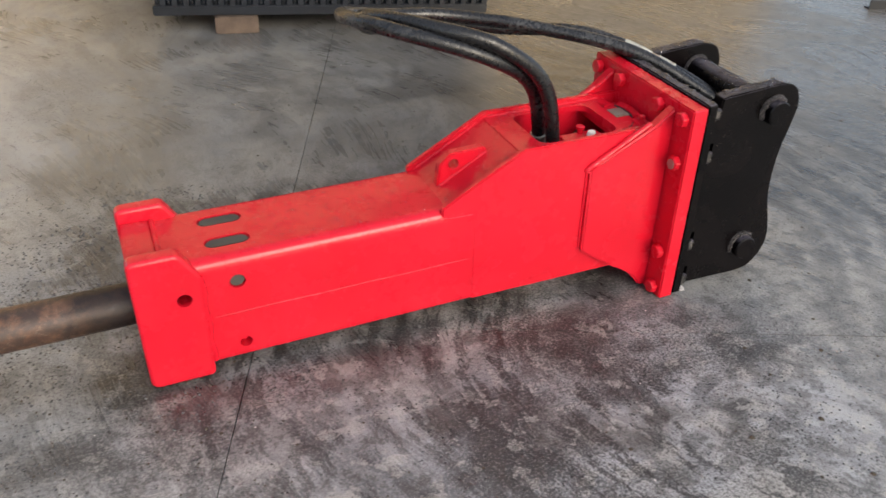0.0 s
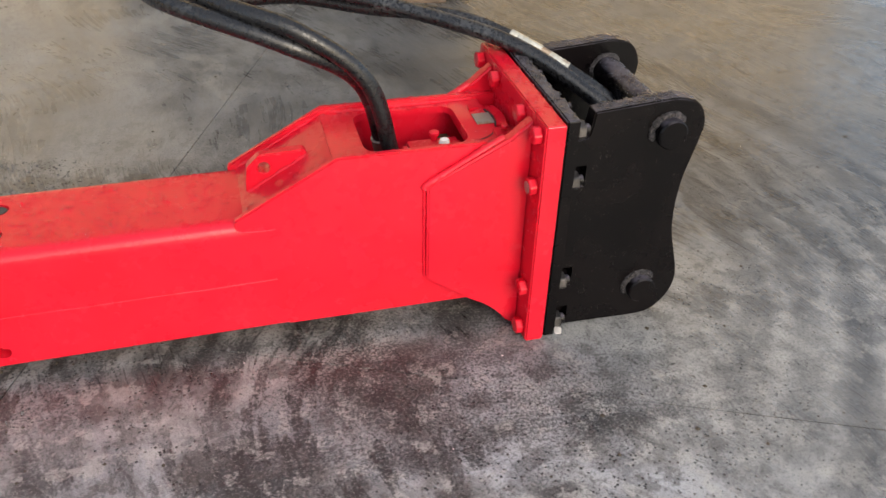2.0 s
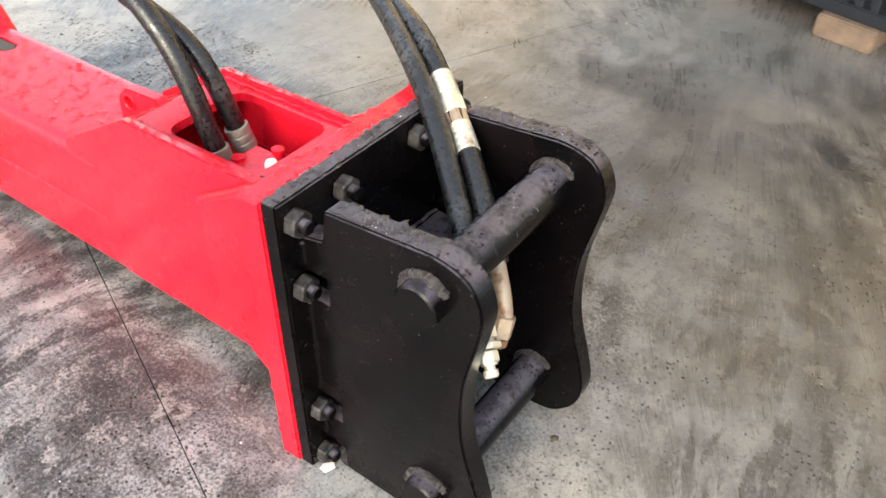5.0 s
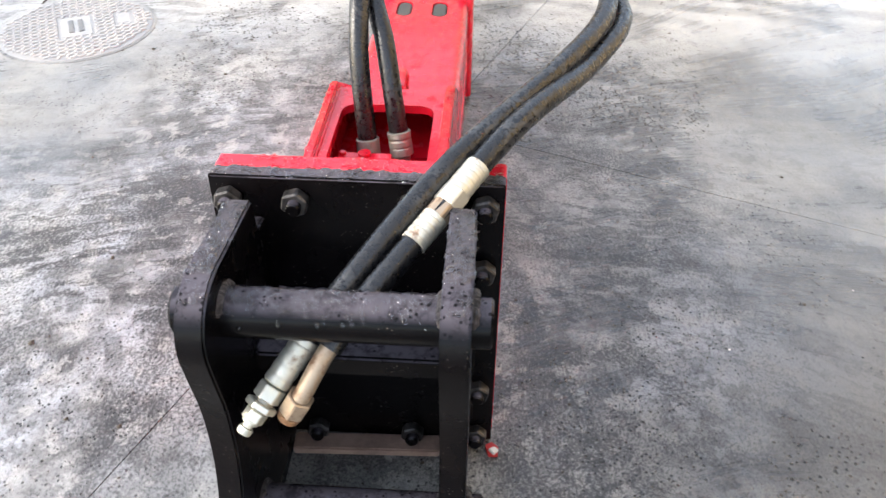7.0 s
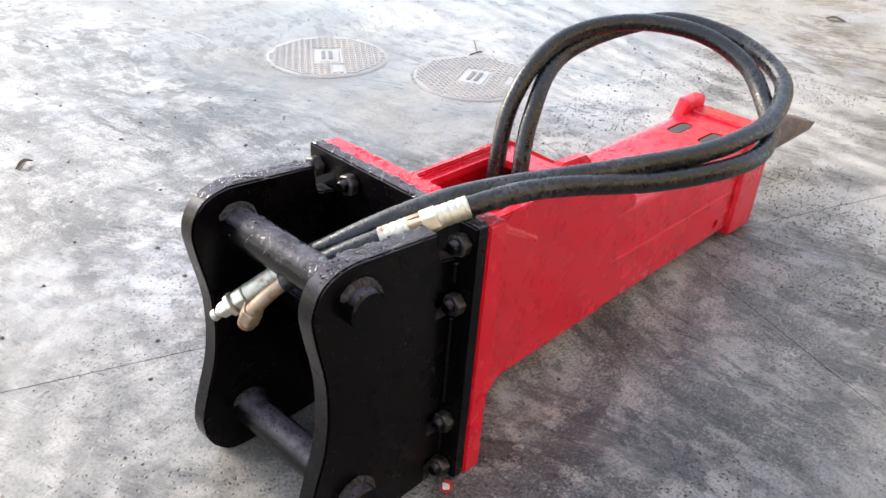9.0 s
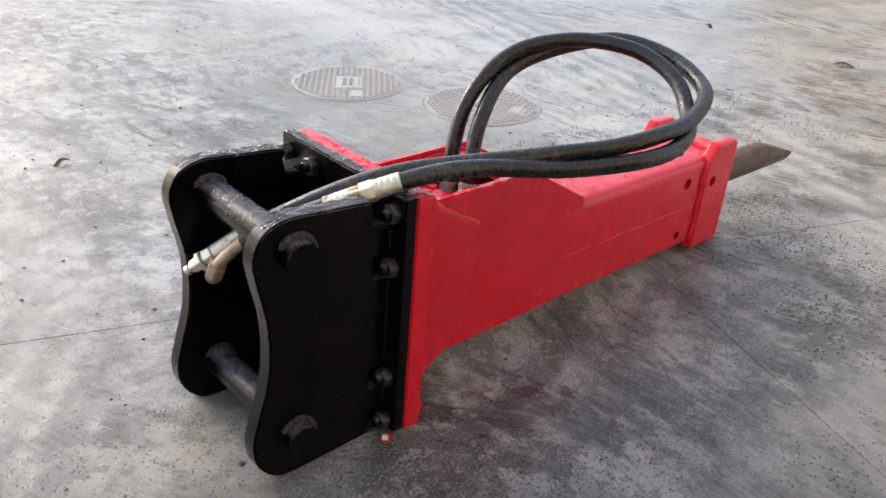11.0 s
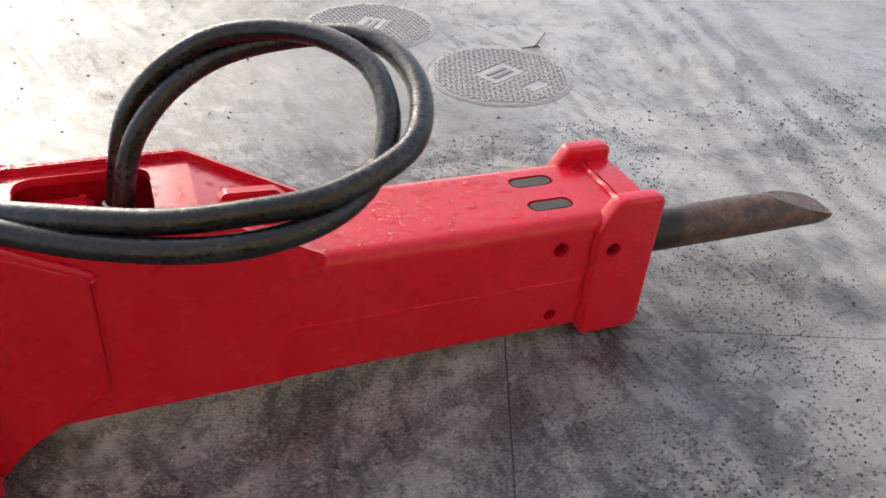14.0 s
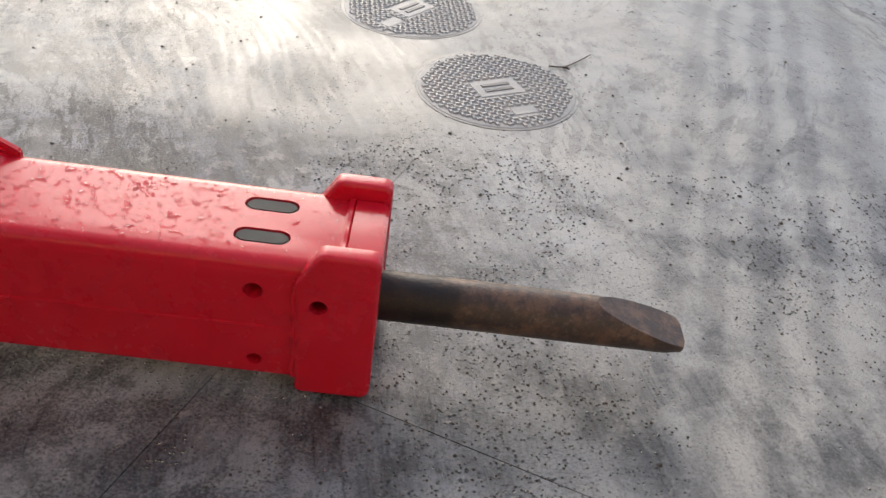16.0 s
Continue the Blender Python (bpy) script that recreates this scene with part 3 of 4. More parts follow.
def housing():
    outline = rounded([(-HALF, 0.098), (HALF, 0.098), (HALF, 0.427), (-HALF, 0.427)], [0.012, 0.012, 0.034, 0.034])
    body = part("housing", prism(outline, -1.6, -0.06, "x", 0), RED, breaker, "red box housing with rounded upper edges", True)
    tools = [prism(stadium(-1.381, y, 0.122, 0.05), 0.405, 0.5, "z", 0) for y in (-0.059, 0.055)]
    tools += [prism(rounded([(-0.46, -0.115), (-0.2, -0.115), (-0.2, 0.115), (-0.46, 0.115)], 0.03), 0.27, 0.6, "z", 0)]
    for side in (-1, 1):
        for x, z, r in ((-1.379, 0.349, 0.021), (-1.379, 0.145, 0.017)):
            lo, hi = sorted((side * 0.06, side * 0.2))
            tools.append(prism(arc(x, z, r, 20), lo, hi, "y", 0))
        tools.append(prism(arc(-1.52, 0.334, 0.0195, 20), *sorted((side * 0.06, side * 0.2)), "y", 0))
    cut(body, *tools)
    for y in (-0.059, 0.055):
        part("retaining_pin", prism(stadium(-1.381, y, 0.114, 0.043), 0.40, 0.4252, "z", 0.003), PINGREY, breaker, "worn grey steel retaining pin in a slot")
    for side in (-1, 1):
        lo, hi = sorted((side * 0.05, side * (0.138 if side < 0 else 0.075)))
        part("pin_end", prism(arc(-1.379, 0.349, 0.0195, 20), lo, hi, "y", 0.002), PINGREY, breaker, "grey pin end", True)
        part("plug", prism(arc(-1.379, 0.145, 0.012, 6), *sorted((side * 0.05, side * (0.122 if side < 0 else 0.08))), "y", 0.002), RED, breaker)
        # long weld seam along the side
        line = [(x, side * (HALF + 0.0005), 0.249 + 0.0008 * math.sin(x * 23)) for x in np.linspace(-1.45, -0.71, 40)]
        part("weld_seam", tube(line, 0.0024, 6), RED, breaker, smooth=True)


def collar():
    half = 0.160
    side = rounded([(-1.645, 0.066), (-1.472, 0.066), (-1.468, 0.395), (-1.518, 0.474), (-1.645, 0.474)], [0.03, 0.018, 0.03, 0.026, 0.024], 7)
    for s in (-1, 1):
        lo, hi = sorted((s * 0.112, s * half))
        cheek = part("collar_cheek", soft_prism(side, lo, hi, "y", 0.0105, 4, (-1.52, 0.334, 0.0195)), RED, breaker, "red collar cheek with raised lug", True)
        for p in cheek.data.polygons:
            p.use_smooth = p.use_smooth and abs(p.normal.y) < 0.9995
    front = rounded([(-0.113, 0.07), (0.113, 0.07), (0.113, 0.436), (-0.113, 0.436)], 0.01)
    plate = part("collar_front", prism(front, -1.642, -1.56, "x", 0.006), RED, breaker, smooth=True)
    cut(plate, prism(arc(0, 0.2525, 0.066, 32), -1.7, -1.5, "x", 0))
    # welds where the cheeks meet the housing
    for s in (-1, 1):
        line = [(-1.47 + 0.003 * math.sin(z * 60), s * (HALF + 0.002), z) for z in np.linspace(0.11, 0.39, 16)]
        part("weld_seam", tube(line, 0.009, 8), RED, breaker, smooth=True)
    line = [(-1.556, y, 0.4285 + 0.0015 * math.sin(y * 90)) for y in np.linspace(-0.11, 0.11, 24)]
    part("weld_seam", tube(line, 0.009, 8), RED, breaker, smooth=True)


def chisel():
    way = Vector((-1, 0, 0))
    rod = part("chisel", spun([(0, 0.0585), (0.02, 0.059), (0.5, 0.059), (0.72, 0.058), (0.758, 0.052), (0.765, 0.03)], (-1.6, 0, 0.2525), way, 40), CHISEL, breaker, "rusty brown steel chisel with a wedge point", True)
    wedge_top = prism([(-2.14, 0.3125), (-2.36, 0.246), (-2.45, 0.246), (-2.45, 0.4), (-2.14, 0.4)], -0.1, 0.1, "y", 0)
    wedge_low = prism([(-2.16, 0.193), (-2.36, 0.214), (-2.45, 0.214), (-2.45, 0.1), (-2.16, 0.1)], -0.1, 0.1, "y", 0)
    cut(rod, wedge_top, wedge_low)


def head():
    # side plates with the sloping front edge
    for s in (-1, 1):
        lo, hi = sorted((s * 0.126, s * 0.1462))
        upper = [(-0.715, 0.36), (-0.795, 0.412), (-0.795, 0.437), (-0.54, 0.578), (-0.06, 0.575), (-0.06, 0.09), (-0.695, 0.0975), (-0.695, 0.36)]
        part("side_plate", prism(upper, lo, hi, "y", 0.004), RED, breaker, "red side plate with sloped front edge", True)
        # thick stiffening gusset against the flange
        gusset = [(-0.062, 0.645), (-0.085, 0.628), (-0.12, 0.598), (-0.165, 0.572), (-0.315, 0.484), (-0.323, 0.475), (-0.323, 0.188), (-0.2, 0.106),
                  (-0.165, 0.088), (-0.135, 0.065), (-0.11, 0.038), (-0.09, 0.01), (-0.062, 0.006)]
        lo, hi = sorted((s * 0.145, s * 0.182))
        shape = rounded(gusset, [0, 0, 0, 0, 0, 0, 0.03, 0.04, 0, 0, 0, 0, 0], 5)
        bm = prism(shape, lo, hi, "y", 0.006, 3)
        for v in bm.verts:
            lean = min(1.0, max(0.0, (v.co.x + 0.323) / 0.2))
            v.co.y = s * 0.145 + (v.co.y - s * 0.145) * (0.42 + 0.58 * lean)
        part("gusset", bm, RED, breaker, "red stiffening gusset", True)
        # coarse bead along the sloping edge, running out round the corner
        bead = catmull([(-0.128, s * 0.155, 0.591), (-0.165, s * 0.154, 0.570), (-0.24, s * 0.152, 0.5255), (-0.312, s * 0.15, 0.484), (-0.326, s * 0.148, 0.469), (-0.327, s * 0.147, 0.43), (-0.327, s * 0.147, 0.30), (-0.326, s * 0.147, 0.195)], 12)
        beat = random.Random(17 + s)
        part("weld_seam", tube(bead, [(0.0105 if p[2] > 0.465 else 0.0045) * beat.uniform(0.88, 1.12) for p in bead], 9), RED, breaker, smooth=True)
    # top plate with the rounded opening for the hoses
    top = part("top_plate", box(-0.546, -0.112, -0.1265, 0.1265, 0.542, 0.5615, 0.002), RED, breaker, "red top plate with a rounded opening")
    cut(top, prism(rounded([(-0.464, -0.104), (-0.196, -0.104), (-0.196, 0.104), (-0.464, 0.104)], 0.042, 8), 0.5, 0.6, "z", 0))
    part("cover_bed", box(-0.19, -0.066, -0.1255, 0.1255, 0.516, 0.5405, 0.002), RED, breaker)
    for tilt, pts in (((6, 9), [(-0.128, -0.108), (-0.074, -0.112), (-0.078, -0.052), (-0.1, -0.044), (-0.13, -0.062)]),
                      ((-9, 7), [(-0.158, 0.048), (-0.118, 0.066), (-0.104, 0.05), (-0.1, 0.094), (-0.15, 0.1)])):
        bm = prism(pts, 0.564, 0.571, "z", 0.002)
        bmesh.ops.transform(bm, matrix=Matrix.Translation((-0.1, 0, 0.556)) @ pose(0, 0, 0, *tilt) @ Matrix.Translation((0.1, 0, -0.556)), verts=bm.verts[:])
        part("bent_tab", bm, RED, breaker, "bent red sheet tab")
    part("tab_bolt", hexagon((-0.098, -0.07, 0.57), (0, 0, 1), 0.011, 0.01), RED, breaker)
    part("type_plate", box(-0.156, -0.108, -0.024, 0.034, 0.5617, 0.5645, 0.0005), DULL, breaker, "small bare grey metal plate")
    # curved edge of the round cover beside the plate, its gap's shade drawn as a dark strip
    bow = lambda r, a: (-0.235 + r * math.cos(a), 0.004 + r * math.sin(a))
    turn = [radians(a) for a in range(-20, 23, 3)]
    part("gap_strip", prism([bow(0.132, a) for a in turn] + [bow(0.128, a) for a in reversed(turn)], 0.5612, 0.5655, "z", 0), DARK, breaker, "dark strip standing in for the shaded gap along the cover's edge")
    rim = prism([bow(0.158, a) for a in turn] + [bow(0.1325, a) for a in reversed(turn)], 0.558, 0.5705, "z", 0.002)
    part("cover_rim", rim, RED, breaker, "curved red cover rim", True)
    # a second gap's darkness, laid on as a thin dark line
    crack = catmull([(-0.188, -0.104, 0.5617), (-0.168, -0.1, 0.5617), (-0.146, -0.09, 0.5617), (-0.13, -0.074, 0.5617)], 6)
    part("gap_strip", tube(crack, 0.0016, 6), DARK, breaker)
    part("clamp_ear", spun([(0, 0.014), (0.007, 0.014), (0.0075, 0.0075), (0.006, 0.007)], (-0.326, -0.04, 0.511), (0, 0, 1), 16), RED, breaker, smooth=True)
    # sloping front plate between the side plates
    slope = [(-0.777, 0.424), (-0.542, 0.5598), (-0.535, 0.541), (-0.752, 0.416)]
    part("slope_plate", prism(slope, -0.128, 0.128, "y", 0.002), RED, breaker, "red sloping front plate")
    eye = rounded([(-0.757, 0.425), (-0.748, 0.505), (-0.715, 0.536), (-0.607, 0.541), (-0.59, 0.52)], [0, 0.02, 0.018, 0.012, 0], 6)
    lug = part("lifting_lug", prism(eye, -0.016, 0.016, "y", 0.004), RED, breaker, "red lifting lug with an eye", True)
    cut(lug, prism(arc(-0.706, 0.503, 0.0155, 20), -0.1, 0.1, "y", 0))
    for s in (-1, 1):
        ring = [(-0.706 + 0.0185 * math.cos(a), s * 0.0162, 0.503 + 0.0185 * math.sin(a)) for a in np.linspace(0, 2 * math.pi, 25)]
        part("eye_ring", tube(ring, 0.003, 6), RED, lug, smooth=True)
        foot = [(x, s * 0.0185, 0.4225 + (x + 0.777) * 0.578 + 0.0015 * math.sin(x * 140)) for x in np.linspace(-0.75, -0.6, 18)]
        part("weld_seam", tube(foot, 0.005, 6), RED, lug, smooth=True)
        # welds between the slope, the top plate and the side plates
        edge = [(x, s * 0.1255, 0.5625 + (0.0012 * math.sin(x * 120))) for x in np.linspace(-0.53, -0.13, 40)]
        part("weld_seam", tube(edge, 0.0042, 6), RED, breaker, smooth=True)
        edge = [(x, s * 0.1255, 0.4255 + (x + 0.777) * 0.578 + 0.0012 * math.sin(x * 130)) for x in np.linspace(-0.765, -0.55, 26)]
        part("weld_seam", tube(edge, 0.0042, 6), RED, breaker, smooth=True)
        short = [(x, s * (HALF + 0.0005), 0.405 + 0.004 * math.sin(x * 20)) for x in np.linspace(-0.785, -0.70, 12)]
        part("weld_seam", tube(short, 0.0028, 6), RED, breaker, smooth=True)
    # what shows inside the opening
    part("inner_block", box(-0.345, -0.19, -0.108, 0.03, 0.27, 0.512, 0.012), RED, breaker, "red valve block inside the opening")
    part("inner_step", box(-0.30, -0.19, 0.03, 0.1, 0.27, 0.45, 0.008), RED, breaker)
    part("inner_valve", box(-0.24, -0.2, 0.03, 0.09, 0.45, 0.488, 0.008), OLIVE, breaker, "olive valve body inside the opening")
    part("cap", spun([(-0.02, 0.009), (0.008, 0.009), (0.010, 0.014), (0.024, 0.014), (0.03, 0.011), (0.032, 0.005)], (-0.244, -0.026, 0.502), (0, 0, 1), 14), WHITE, breaker, "white plastic cap", True)
    part("cap", spun([(0, 0.009), (0.02, 0.009), (0.022, 0.014), (0.03, 0.014), (0.033, 0.009)], (-0.262, 0.012, 0.505), (0, 0, 1), 14), RED, breaker, "red cap", True)
    for x, y in ((-0.325, -0.088), (-0.215, -0.03)):
        part("block_screw", hexagon((x, y, 0.511), (0, 0, 1), 0.008, 0.008, 0.001), RED, breaker)


BOLTS = [(s * 0.226, z) for s in (-1, 1) for z in (0.628, 0.487, 0.17, 0.034)] + [(-0.107, 0.628), (0.098, 0.628), (-0.115, 0.032), (0.09, 0.032)]


def flange():
    plate = rounded([(-0.262, 0.0), (0.262, 0.0), (0.262, 0.664), (-0.262, 0.664)], 0.006)
    part("flange", prism(plate, -0.065, -0.013, "x", 0.004), RED, breaker, "thick red flange plate")
    for y, z in BOLTS:
        bolt = part("bolt_head", hexagon((-0.065, y, z), (-1, 0, 0), 0.024, 0.022, 0.003), RED, breaker, "red painted bolt head")
        if (y, z) == (-0.226, 0.487):
            part("worn_face", prism(arc(y, z - 0.002, 0.0165, 9), -0.0885, -0.086, "x", 0.0005), DULL, bolt, "bare steel where the paint is knocked off")
    back = rounded([(-0.26, 0.006), (0.26, 0.006), (0.26, 0.672), (-0.26, 0.672)], 0.006)
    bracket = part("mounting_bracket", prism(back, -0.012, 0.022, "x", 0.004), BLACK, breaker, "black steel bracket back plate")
    cut(bracket, prism(rounded([(-0.115, -0.05), (0.115, -0.05), (0.115, 0.008), (-0.115, 0.008)], 0.002), -0.05, 0.1, "x", 0))
    for y, z in BOLTS:
        nut = part("nut", hexagon((0.022, y, z), (1, 0, 0), 0.026, 0.024, 0.003), NUT, breaker, "dirty black hexagon nut")
        part("bolt_end", spun([(0, 0.014), (0.014, 0.014), (0.017, 0.011)], (0.044, y, z), (1, 0, 0), 12), BLACK, nut, smooth=True)
    cheek = [(0.022, 0.016), (0.022, 0.588), (0.07, 0.598), (0.08, 0.663), (0.305, 0.68), (0.362, 0.661), (0.39, 0.604), (0.376, 0.53), (0.354, 0.44), (0.35, 0.35),
             (0.358, 0.27), (0.386, 0.18), (0.404, 0.11), (0.39, 0.045), (0.34, -0.006), (0.29, -0.012), (0.06, -0.004)]
    cheek = rounded(cheek, [0, 0, 0.01, 0.008] + [2.0] * 11 + [0.5, 0.01], 5)
    for s in (-1, 1):
        lo, hi = sorted((s * 0.168, s * 0.213))
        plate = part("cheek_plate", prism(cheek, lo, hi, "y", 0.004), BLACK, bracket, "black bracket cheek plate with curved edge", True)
        # pockets for the nuts, and welds between them
        cut(plate, *[box(0.01, 0.074, *sorted((s * 0.184, s * 0.25)), z - 0.031, z + 0.031, 0) for z in (0.487, 0.17, 0.034)])
        for z0, z1 in ((0.08, 0.125), (0.215, 0.44), (0.532, 0.575)):
            line = [(0.0245, s * 0.2135, z) for z in np.linspace(z0, z1, 12)]
            part("weld_seam", tube(line, 0.0055, 6), BLACK, bracket, smooth=True)
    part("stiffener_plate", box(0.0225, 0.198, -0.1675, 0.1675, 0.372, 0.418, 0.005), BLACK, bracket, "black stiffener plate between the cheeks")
    line = [(0.026, y, 0.42 + 0.002 * math.sin(y * 150)) for y in np.linspace(-0.16, 0.16, 40)]
    part("weld_seam", tube(line, 0.006, 6), BLACK, bracket, smooth=True)
    for z in (0.592, 0.102):
        x = 0.283
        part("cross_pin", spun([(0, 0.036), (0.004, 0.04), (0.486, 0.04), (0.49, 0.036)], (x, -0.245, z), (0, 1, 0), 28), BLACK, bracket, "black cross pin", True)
        for s in (-1, 1):
            for y, r, thick in ((0.2145, 0.044, 0.0095), (0.167, 0.042, 0.0075)):
                ring = [(x + r * math.cos(a), s * y + 0.001 * math.sin(a * 9), z + r * math.sin(a)) for a in np.linspace(0.5, 3.7, 44)]
                lumps = random.Random(int(z * 100) + s)
                radii = [thick * lumps.uniform(0.75, 1.15) * (0.6 if k in (0, 1, 42, 43) else 1.0) for k in range(44)]
                part("pin_weld", tube(ring, radii, 9), PINWELD, bracket, "rough grey weld round the pin", True)
    return bracket


housing()
collar()
chisel()
head()
flange()

# ---- the hoses ----
HOSE_A = [(0.371, -0.149, 0.404), (0.305, -0.094, 0.470), (0.191, 0.006, 0.578), (-0.007, 0.163, 0.694), (-0.271, 0.348, 0.746), (-0.446, 0.442, 0.766), (-0.580, 0.477, 0.782), (-0.730, 0.475, 0.797), (-0.880, 0.409, 0.838), (-0.930, 0.239, 0.885), (-0.861, 0.067, 0.896), (-0.623, -0.042, 0.824), (-0.453, -0.001, 0.698), (-0.388, 0.035, 0.477)]
HOSE_B = [(0.331, -0.082, 0.406), (0.329, -0.054, 0.457), (0.268, 0.000, 0.537), (0.133, 0.112, 0.628), (-0.091, 0.273, 0.724), (-0.347, 0.423, 0.727), (-0.545, 0.508, 0.744), (-0.705, 0.486, 0.755), (-0.811, 0.414, 0.787), (-0.862, 0.319, 0.851), (-0.853, 0.180, 0.895), (-0.753, 0.034, 0.899), (-0.591, -0.050, 0.853), (-0.442, -0.058, 0.719), (-0.378, -0.038, 0.469)]


def stretch(line, a, b, n=24):
    """The stretch of a line between two lengths from its start."""
    total = sum((q - p).length for p, q in zip(line, line[1:]))
    return along(line, a / total, min(b / total, 1.0), n)


def worm(line, a, b, radius, ridges=()):
    """A ferrule bent along the hose, with pressed rings."""
    pts = stretch(line, a, b, 33)
    radii = [radius * (0.86 if k in (0, 32) else 0.95 if k in ridges else 1.0) for k in range(33)]
    return tube(pts, radii, 22)


def hoses():
    r, rings = 0.0214, (6, 7, 13, 14, 20, 21, 27)
    line = catmull(HOSE_A, 14)
    full = sum((b - a).length for a, b in zip(line, line[1:]))
    hose = part("hydraulic_hose", tube(stretch(line, 0.17, full - 0.052, 120), r, 18), RUBBER, breaker, "thick black rubber hydraulic hose in a loop", True)
    part("ferrule", worm(line, 0.098, 0.19, 0.0226, rings), ZINC, hose, "zinc plated ferrule", True)
    p = stretch(line, 0.0, 0.1, 24)
    way = (p[0] - p[-1]).normalized()
    part("fitting_nut", hexagon(p[-1] + way * 0.004, way, 0.024, 0.026), ZINC, hose, "zinc plated hexagon nut")
    part("fitting_neck", spun([(0, 0.017), (0.02, 0.017)], p[-1] + way * 0.024, way), DULL, hose, smooth=True)
    part("fitting_nut", hexagon(p[-1] + way * 0.036, way, 0.0275, 0.012), ZINC, hose, "zinc plated lock nut")
    part("fitting_nut", hexagon(p[-1] + way * 0.05, way, 0.0195, 0.02), ZINC, hose, "small zinc plated hexagon nut")
    part("fitting_end", spun([(0, 0.014), (0.006, 0.014), (0.0065, 0.009), (0.014, 0.009), (0.0145, 0.0125), (0.024, 0.0125), (0.0265, 0.0105), (0.0275, 0.006)], p[-1] + way * 0.068, way), ZINC, hose, "zinc plated coupling tip", True)
    part("ferrule", worm(line, full - 0.057, full, 0.0265, (9, 10, 11, 20, 21)), DULL, hose, "dull zinc ferrule", True)
    part("stem_pipe", tube([line[-1], line[-1] + Vector((0.004, 0, -0.06)), line[-1] + Vector((0.006, 0, -0.17))], 0.019, 14), DULL, hose, smooth=True)
    # second hose, with an inline coupling and a rusty bent end
    line = catmull(HOSE_B, 14)
    full = sum((b - a).length for a, b in zip(line, line[1:]))
    hose = part("hydraulic_hose", tube(stretch(line, 0.15, full - 0.045, 120), r, 18), RUBBER, breaker, "thick black rubber hydraulic hose with an inline coupling", True)
    part("ferrule", worm(line, 0.366, 0.43, 0.0232, rings), ZINC, hose, "zinc plated ferrule", True)
    p = stretch(line, 0.425, 0.50, 24)
    way = p[-1] - p[0]
    part("coupling_nut", hexagon(p[0], way, 0.0245, way.length * 0.42), RUSTPIPE, hose, "rusty hexagon coupling nut")
    part("coupling_nut", hexagon(p[0] + way * 0.4, way, 0.0268, way.length * 0.45), ZINC, hose, "zinc hexagon coupling nut")
    part("ferrule", worm(line, 0.486, 0.552, 0.0234, rings), ZINC, hose, "zinc plated ferrule", True)
    part("bent_pipe", tube(stretch(line, 0.03, 0.165), 0.0155, 16), RUSTPIPE, hose, "rusty bent pipe end", True)
    p = stretch(line, 0.0, 0.06, 24)
    way = (p[0] - p[-1]).normalized()
    part("fitting_nut", hexagon(p[-1], way, 0.0238, 0.04), RUSTPIPE, hose, "rusty hexagon nut")
    part("fitting_end", spun([(0, 0.0195), (0.012, 0.0195), (0.013, 0.015), (0.016, 0.015)], p[-1] + way * 0.042, way), RUSTY, hose, "rusty pipe mouth", True)
    part("ferrule", worm(line, full - 0.05, full, 0.0265), DULL, hose, "dull zinc ferrule", True)
    part("stem_pipe", tube([line[-1], line[-1] + Vector((0.003, 0, -0.06)), line[-1] + Vector((0.004, 0, -0.18))], 0.019, 14), DULL, hose, smooth=True)


hoses()


# ---- manhole covers ----
def manhole(x, y, turn, plain_panel):
    cover = thing("manhole_cover", "round cast iron manhole cover with raised studs, set in wet concrete", "manhole cover", pose(x, y, 0.0, 0, 0, turn), "manhole covers in the yard")
    part("rim", spun([(0, 0.322), (0.0012, 0.322), (0.002, 0.318)], (0, 0, 0), (0, 0, 1), 64), CONCRETE, cover, "thin worn ring frame")
    part("disc", spun([(0, 0.309), (0.0028, 0.309), (0.004, 0.305)], (0, 0, 0), (0, 0, 1), 64), IRON_DARK, cover, "cast iron disc")
    bm = bmesh.new()
    step, top = 0.032, 0.0095
    n = 10
    for i in range(-n, n + 1):
        for j in range(-n, n + 1):
            for k in (0, 1):
                cx, cy = (i + 0.5 * k) * step, (j + 0.5 * k) * step
                if math.hypot(cx, cy) > 0.294 or (abs(cx) < 0.105 and abs(cy) < 0.07):
                    continue
                if abs(cx - plain_panel[0]) < 0.06 and abs(cy - plain_panel[1]) < 0.035:
                    continue
                lx, ly = (0.0135, 0.0075) if k else (0.0075, 0.0135)
                lo = [bm.verts.new((cx + a * lx, cy + b * ly, 0.0035)) for a, b in ((-1, -1), (1, -1), (1, 1), (-1, 1))]
                hi = [bm.verts.new((cx + a * lx * 0.7, cy + b * ly * 0.55, top)) for a, b in ((-1, -1), (1, -1), (1, 1), (-1, 1))]
                bm.faces.new(hi)
                for q in range(4):
                    bm.faces.new((lo[q], lo[(q + 1) % 4], hi[(q + 1) % 4], hi[q]))
    tagged(part("stud", bm, IRON, cover), kind="stuff")
    part("name_panel", box(-0.095, 0.095, -0.06, 0.06, 0.0035, 0.0065, 0.001, 1), IRON, cover)
    for y0 in (-0.03, 0.008):
        part("bar", box(-0.06, 0.06, y0, y0 + 0.02, 0.0063, 0.0098, 0.001, 1), IRON_BAR, cover, "worn dark raised bar")
    px, py = plain_panel
    part("name_panel", box(px - 0.05, px + 0.05, py - 0.026, py + 0.026, 0.0035, 0.006, 0.001, 1), IRON, cover)
    return cover


manhole(-0.115, 0.408, 26.6, (-0.02, 0.19))
manhole(0.272, -0.29, 53.5, (0.19, 0.05))


